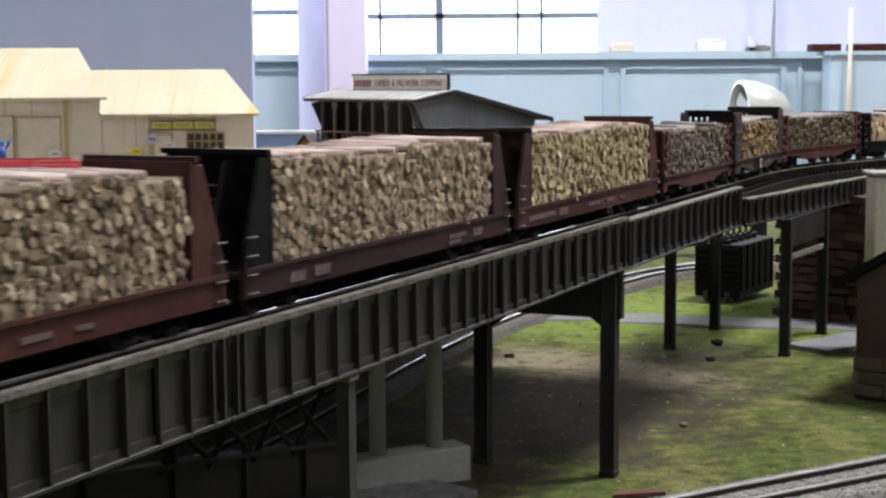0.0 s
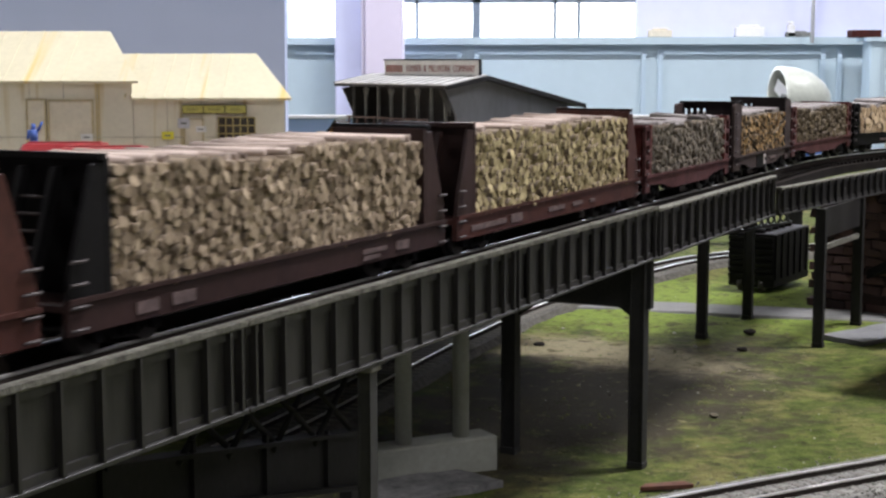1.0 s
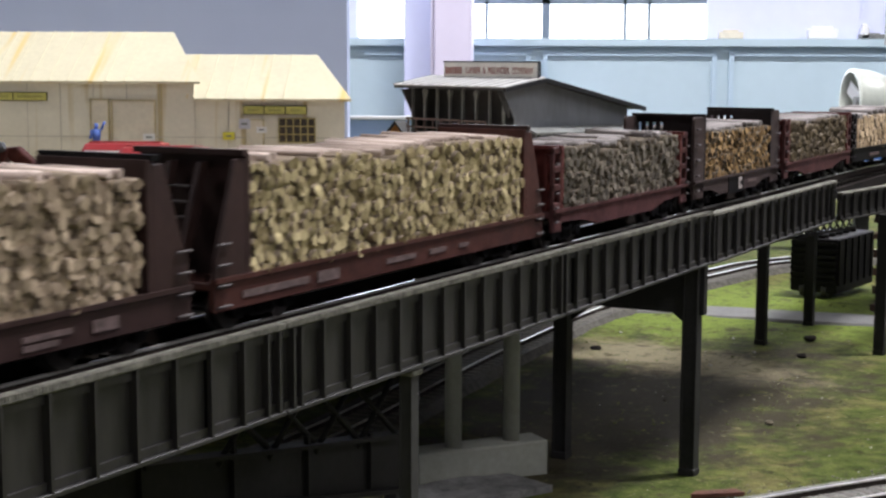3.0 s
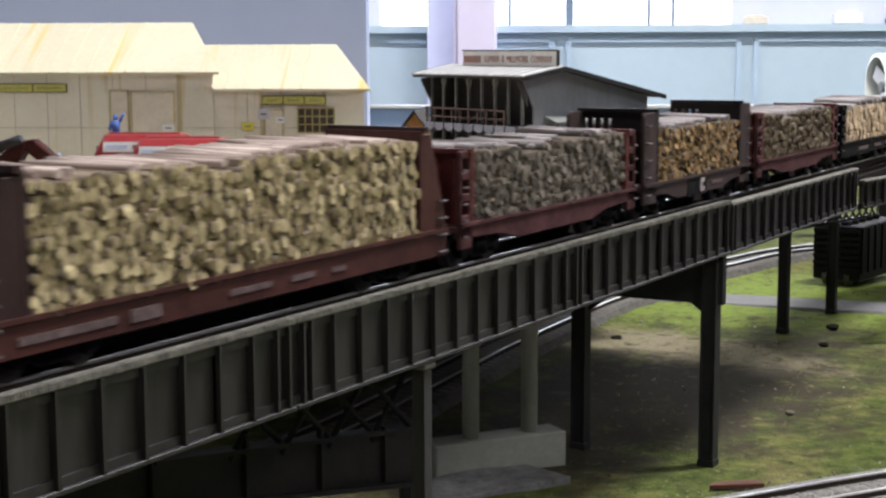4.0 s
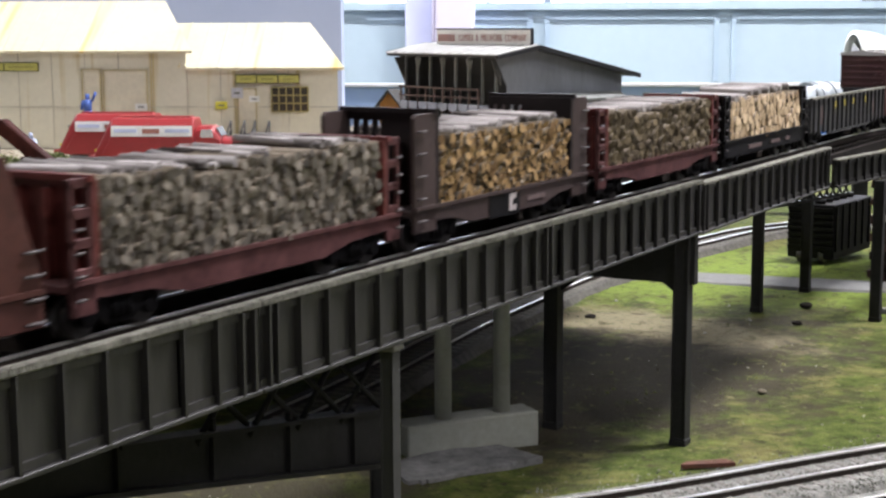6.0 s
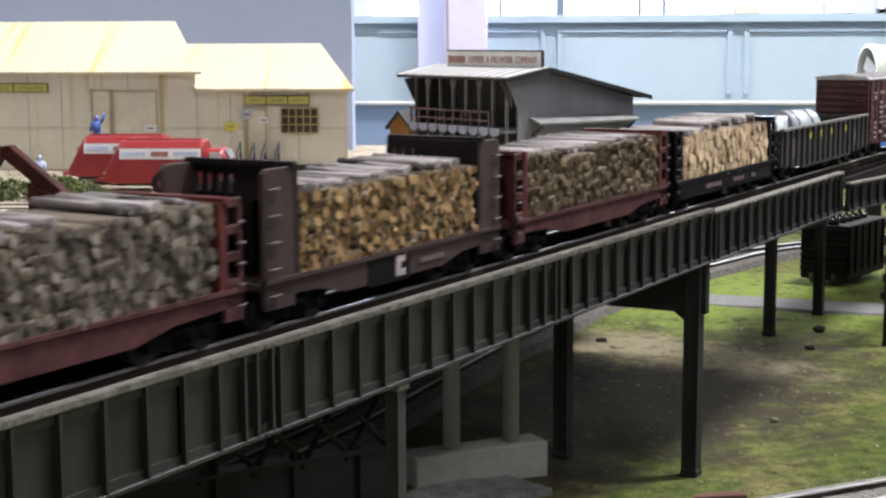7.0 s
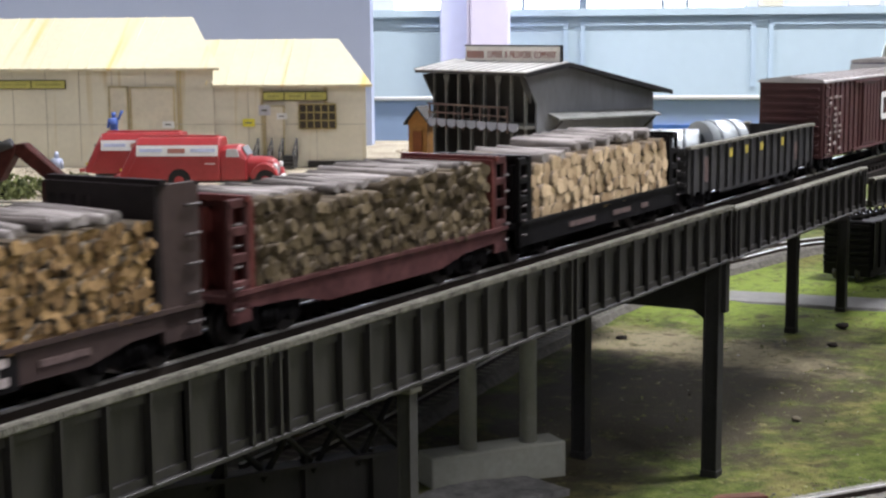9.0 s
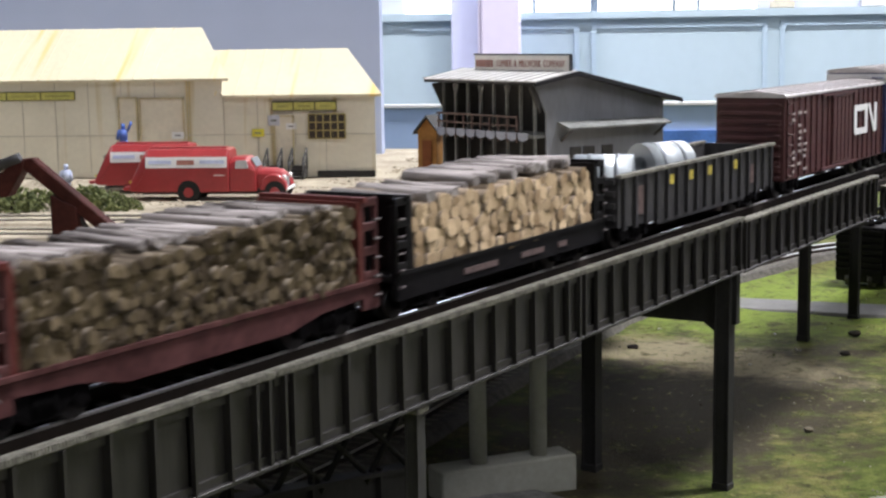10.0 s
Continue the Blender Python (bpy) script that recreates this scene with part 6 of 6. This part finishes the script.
def pier():
    p = thing("concrete_pier", "grey concrete pier with two round columns on a plinth", "pier", pose(-0.0123, 0.5945, 0, 0, 0, 30))
    bm = bmesh.new()
    box(bm, -0.031, 0.0272, -0.007, 0.007, -0.006, 0.012)
    part("plinth", bm, CONCRETE, p, "", 0.0006)
    for x in (-0.0125, 0.0138):
        bm = bmesh.new()
        rod(bm, (x, 0, 0.012), (x, 0, DECK - 0.012), 0.0034, 24)
        part("column", bm, CONCRETE, p)
    bm = bmesh.new()
    box(bm, -0.03, 0.03, -0.005, 0.005, DECK - 0.02, DECK - 0.012)
    part("cap_beam", bm, CONCRETE, p, "", 0.0005)


pier()


def ragged_sheet(name, label, pts, z, material):
    bm = bmesh.new()
    rnd = random.Random(8)
    rim = []
    for i, p in enumerate(pts):
        q = pts[(i + 1) % len(pts)]
        for k in range(6):
            t = k / 6
            rim.append((p[0] + (q[0] - p[0]) * t + rnd.uniform(-0.0012, 0.0012), p[1] + (q[1] - p[1]) * t + rnd.uniform(-0.0012, 0.0012)))
    prism(bm, rim, z - 0.003, z, "z")
    solid(name, bm, material, label, "sheet")


ragged_sheet("grey_sheet", "ragged grey card sheet lying on the turf", [(-0.044, 0.560), (-0.033, 0.54), (-0.024, 0.541), (0.0155, 0.574), (0.0, 0.589), (-0.022, 0.582)], 0.0012, TARP)
ragged_sheet("grey_sheet", "pale grey sheet lying by the abutment", [(0.213, 0.89), (0.231, 0.866), (0.275, 0.9), (0.262, 0.932)], 0.0012, mat("pale_sheet", (0.14, 0.14, 0.142), 0.85))
for k in range(3):
    bm = bmesh.new()
    box(bm, -0.0105 + 0.001 * k, 0.0105 - 0.0012 * k, -0.0007, 0.0007, 0.0, 0.0016)
    solid("plank", bm, RED_STICK, "short red-brown plank lying in the grass", "plank", m=pose(0.0795, 0.568 + 0.0018 * k, -0.0002, 0, 0, 12 + 2 * k), group="planks in the grass")
for x, y, r, z in ((0.1165, 0.689, 0.0022, 0.0), (0.0425, 0.862, 0.0035, 0.0), (0.158, 0.85, 0.003, 0), (0.172, 0.905, 0.004, 0)):
    bm = bmesh.new()
    bmesh.ops.create_icosphere(bm, subdivisions=2, radius=r)
    for v in bm.verts:
        v.co *= 1 + 0.3 * noise.noise(v.co * 500)
        v.co.z *= 0.45
    solid("stone", bm, STONE_TAN if r < 0.0025 else TIE, "small rough stone in the turf", "stone", m=pose(x, y, z), group="stones")


def lower_bridge():
    """A second bridge under the first: lattice above a plate girder."""
    b = thing("lattice_bridge", "black lattice girder bridge crossing below the main bridge", "bridge", GRID)
    y = 0.03
    bm = bmesh.new()
    prism(bm, [(-0.2, 0.092), (-0.01, 0.0635), (0.122, 0.0365), (0.122, 0.0525), (0.042, 0.0655), (-0.2, 0.105)], y, y + 0.003)
    part("plate", bm, LOWER_STEEL, b)
    bm = bmesh.new()
    prism(bm, [(0.0, 0.0715), (0.122, 0.0525), (0.122, 0.0537), (0.0, 0.0727)], y - 0.0025, y + 0.004)
    prism(bm, [(-0.2, 0.0908), (-0.01, 0.0623), (0.122, 0.0353), (0.122, 0.0367), (-0.01, 0.0637), (-0.2, 0.0922)], y - 0.0025, y + 0.004)
    part("chord", bm, LOWER_STEEL, b)
    for i in range(4):
        x = 0.04 + i * 0.0215
        z = 0.0525 + (0.122 - x) * 0.156
        for d in (-1, 1):
            bm = bmesh.new()
            rod(bm, (x - d * 0.0105, y, z), (x + d * 0.0105, y, z + 0.0175), 0.0009, 6)
            part("lattice_bar", bm, LOWER_STEEL, b)
    bm = bmesh.new()
    box(bm, -0.0006, 0.0006, y - 0.0015, y, 0.0, 0.0165)
    me = mesh_of("stiffener", bm, LOWER_STEEL)
    for x in (0.0, 0.035, 0.068, 0.1):
        piece("stiffener", me, b, pose(x, 0, 0.0375 + (0.122 - x) * 0.19))


lower_bridge()


def rear_freight_car():
    c = thing("hopper_car", "black ribbed freight car standing on the lower track", "freight car", pose(0.207, 1.075, 0.0, 0, 0, 58))
    bm = bmesh.new()
    box(bm, -0.012, 0.06, -0.017, 0.017, 0.0035, 0.042)
    part("body", bm, CAR_BLACK, c, "", 0.0008)
    bm = bmesh.new()
    for k in range(7):
        box(bm, -0.0135, -0.012, -0.0165, 0.0165, 0.010 + 0.0045 * k, 0.0125 + 0.0045 * k)
    part("end_ribs", bm, CAR_BLACK, c)
    bm = bmesh.new()
    for k in range(6):
        box(bm, -0.010 + 0.0125 * k, -0.008 + 0.0125 * k, -0.0183, -0.017, 0.009, 0.041)
    part("side_ribs", bm, CAR_BLACK, c)
    for k in range(5):
        bm = bmesh.new()
        rod(bm, (-0.006 + 0.013 * k, -0.004, 0.042), (-0.006 + 0.013 * k, -0.004, 0.045), 0.004, 14)
        part("hatch", bm, CAR_BLACK, c)
    for x in (0.002, 0.046):
        truck_parts(c, x)


rear_freight_car()


def tower_bracing():
    """Struts, a plate and a lattice beam between the legs under the curve."""
    t = thing("tower_bracing", "black struts and lattice between the bridge posts", "bridge bracing", pose(0, 0, 0))
    a, b = Vector((0.2045, 0.867, 0)), Vector((0.243, 0.933, 0))
    ang = math.degrees(math.atan2(b.y - a.y, b.x - a.x))
    m = pose(a.x, a.y, 0, 0, 0, ang)
    d = (b - a).length
    # the strut's pale colour stands for light falling on it
    for name, z0, z1, material in (("strut", 0.0545, 0.0575, FLANGE), ("plate", 0.062, 0.079, STEEL)):
        bm = bmesh.new()
        box(bm, 0.003, d - 0.003, -0.001, 0.001, z0, z1)
        part(name, bm, material, t, "", 0.0, m)
    m = pose(0.146, 0.897, 0, 0, 0, 52)
    for z in (0.0585, 0.0665):
        bm = bmesh.new()
        box(bm, 0, 0.105, -0.001, 0.001, z, z + 0.0016)
        part("chord", bm, STEEL, t, "", 0.0, m)
    for k in range(12):
        for d in (-1, 1):
            bm = bmesh.new()
            rod(bm, (0.0045 + 0.0085 * k - d * 0.004, 0, 0.0592), (0.0045 + 0.0085 * k + d * 0.004, 0, 0.0673), 0.0007, 6)
            part("lattice_bar", bm, STEEL, t, "", 0.0, m)


tower_bracing()


def abutment():
    a = thing("stone_abutment", "dark red rough stone bridge abutment", "abutment", pose(0.232, 1.0, 0, 0, 0, -38))
    bm = bmesh.new()
    box(bm, 0.0015, 0.12, 0.0015, 0.06, -0.005, 0.083)
    part("core", bm, mat("mortar", (0.03, 0.02, 0.018), 0.95), a)
    rnd = random.Random(3)
    shapes = []
    for k in range(4):
        bm = bmesh.new()
        box(bm, 0, 0.0098 + 0.0012 * k, -0.0012 - 0.0003 * k, 0.003, 0.0003, 0.0057)
        for v in bm.verts:
            v.co += Vector((rnd.uniform(-0.0013, 0.0013), rnd.uniform(-0.0011, 0.0006), rnd.uniform(-0.0011, 0.0011)))
        shapes.append(mesh_of("stone_block", bm, STONE_DARK))
    for r in range(14):
        x = 0.0 if r % 2 else -0.004
        while x < 0.085:
            k = rnd.randrange(4)
            piece("stone_block", shapes[k], a, pose(x, 0, r * 0.006))
            x += 0.0102 + 0.0012 * k
        for j in range(4):
            piece("stone_block", shapes[rnd.randrange(4)], a, pose(0, 0.014 * j + 0.012, r * 0.006, 0, 0, -90))


abutment()


def trackside_house():
    h = thing("trackside_house", "dark brown house on a tan stone base", "building", pose(0.212, 0.749, 0, 0, 0, -38))
    bm = bmesh.new()
    prism(bm, [(0.001, 0.02), (0.084, 0.02), (0.084, 0.0605), (0.0425, 0.0855), (0.001, 0.0605)], 0.001, 0.085)
    part("wall", bm, BLD_BROWN, h)
    bm = bmesh.new()
    prism(bm, [(-0.011, 0.0545), (0.0425, 0.0865), (0.096, 0.0545), (0.096, 0.059), (0.0425, 0.091), (-0.011, 0.059)], -0.003, 0.088)
    part("roof", bm, ROOF_DARK, h, "black overhanging roof")
    base = part("stone_base", (lambda b: (box(b, 0.0012, 0.0835, 0.0012, 0.084, -0.004, 0.0198), b)[1])(bmesh.new()), mat("mortar_tan", (0.1, 0.085, 0.06), 0.9), h)
    rnd = random.Random(9)
    bm = bmesh.new()
    box(bm, 0.0002, 0.0158, 0, 0.004, 0.0003, 0.0063)
    me = mesh_of("stone_block", bm, STONE_TAN, 0.0005)
    for r in range(3):
        for i in range(5):
            piece("stone_block", me, base, pose(i * 0.0161 + (0.004 if r % 2 else 0), rnd.uniform(-0.0006, 0), r * 0.0066))
            piece("stone_block", me, base, pose(rnd.uniform(-0.0006, 0), 0.016 + i * 0.0161, r * 0.0066, 0, 0, -90))
    t = thing("retaining_wall", "plain beige concrete retaining wall", "wall", pose(0.2535, 0.86, 0, 0, 0, 0))
    bm = bmesh.new()
    box(bm, 0, 0.3, 0, 0.02, -0.004, 0.104)
    part("slab", bm, CREAM, t, "", 0.0008)
    bm = bmesh.new()
    box(bm, -0.002, 0.302, -0.002, 0.022, 0.104, 0.1065)
    part("coping", bm, CONCRETE, t, "", 0.0005)


trackside_house()


def fan_dome():
    """A pale plastic bowl-backed fan on a stand, its open side turned away to the left."""
    f = thing("pedestal_fan", "round pale pedestal fan standing in the hall", "fan", pose(1.055, 5.0, 0.033))
    # x is the axis of the bowl: the open rim at x = 0, the closed back at +x
    turn = pose(0, 0, 0, 0, 0, 8)
    n = 40
    prof = [(-0.062, 0.098), (-0.06, 0.108), (-0.052, 0.109), (0.0, 0.104), (0.05, 0.088), (0.09, 0.06), (0.112, 0.03), (0.118, 0.004)]
    inner = [(0.108, 0.004), (0.1, 0.03), (0.04, 0.08), (-0.02, 0.092), (-0.062, 0.098)]
    bm = bmesh.new()
    rings = [[bm.verts.new((x, r * math.cos(2 * math.pi * i / n), r * math.sin(2 * math.pi * i / n))) for i in range(n)] for x, r in inner + prof]
    for a, b in zip(rings, rings[1:]):
        for i in range(n):
            bm.faces.new((a[i], a[(i + 1) % n], b[(i + 1) % n], b[i])).smooth = True
    part("housing", bm, SHINY, f, "pale greenish plastic bowl", at=turn)
    for k in range(3):
        bm = bmesh.new()
        box(bm, -0.003, 0.002, 0.014, 0.08, -0.026, 0.026, pose(-0.02, 0, 0) @ pose(0, 0, 0, 120 * k + 40) @ pose(0, 0, 0, 0, 0, 18))
        part("blade", bm, HALL_WHITE, f, "", 0.0015, turn)
    bm = bmesh.new()
    rod(bm, (-0.045, 0, 0), (0.09, 0, 0), 0.018, 16)
    part("hub", bm, SHED_POST, f, "grey hub", at=turn)
    bm = bmesh.new()
    rod(bm, (0.02, 0, -1.02), (0.02, 0, -0.1), 0.014, 14), rod(bm, (0.02, 0, -1.033), (0.02, 0, -1.01), 0.17, 28)
    part("stand", bm, HALL_WHITE, f)


fan_dome()


# ---- what moves ----


def motions():
    for s0, pitch, car in TRAIN:
        rows = []
        for i in range(21):
            t = i * 0.5
            s = s0 - SPEED * t
            reach = pitch * 0.33
            xa, ya, _ = on_line(s - reach)
            xb, yb, _ = on_line(s + reach)
            rows.append((t, pose((xa + xb) / 2, (ya + yb) / 2, RAIL_TOP, 0, 0, math.degrees(math.atan2(yb - ya, xb - xa)))))
        walk(car, rows)


motions()
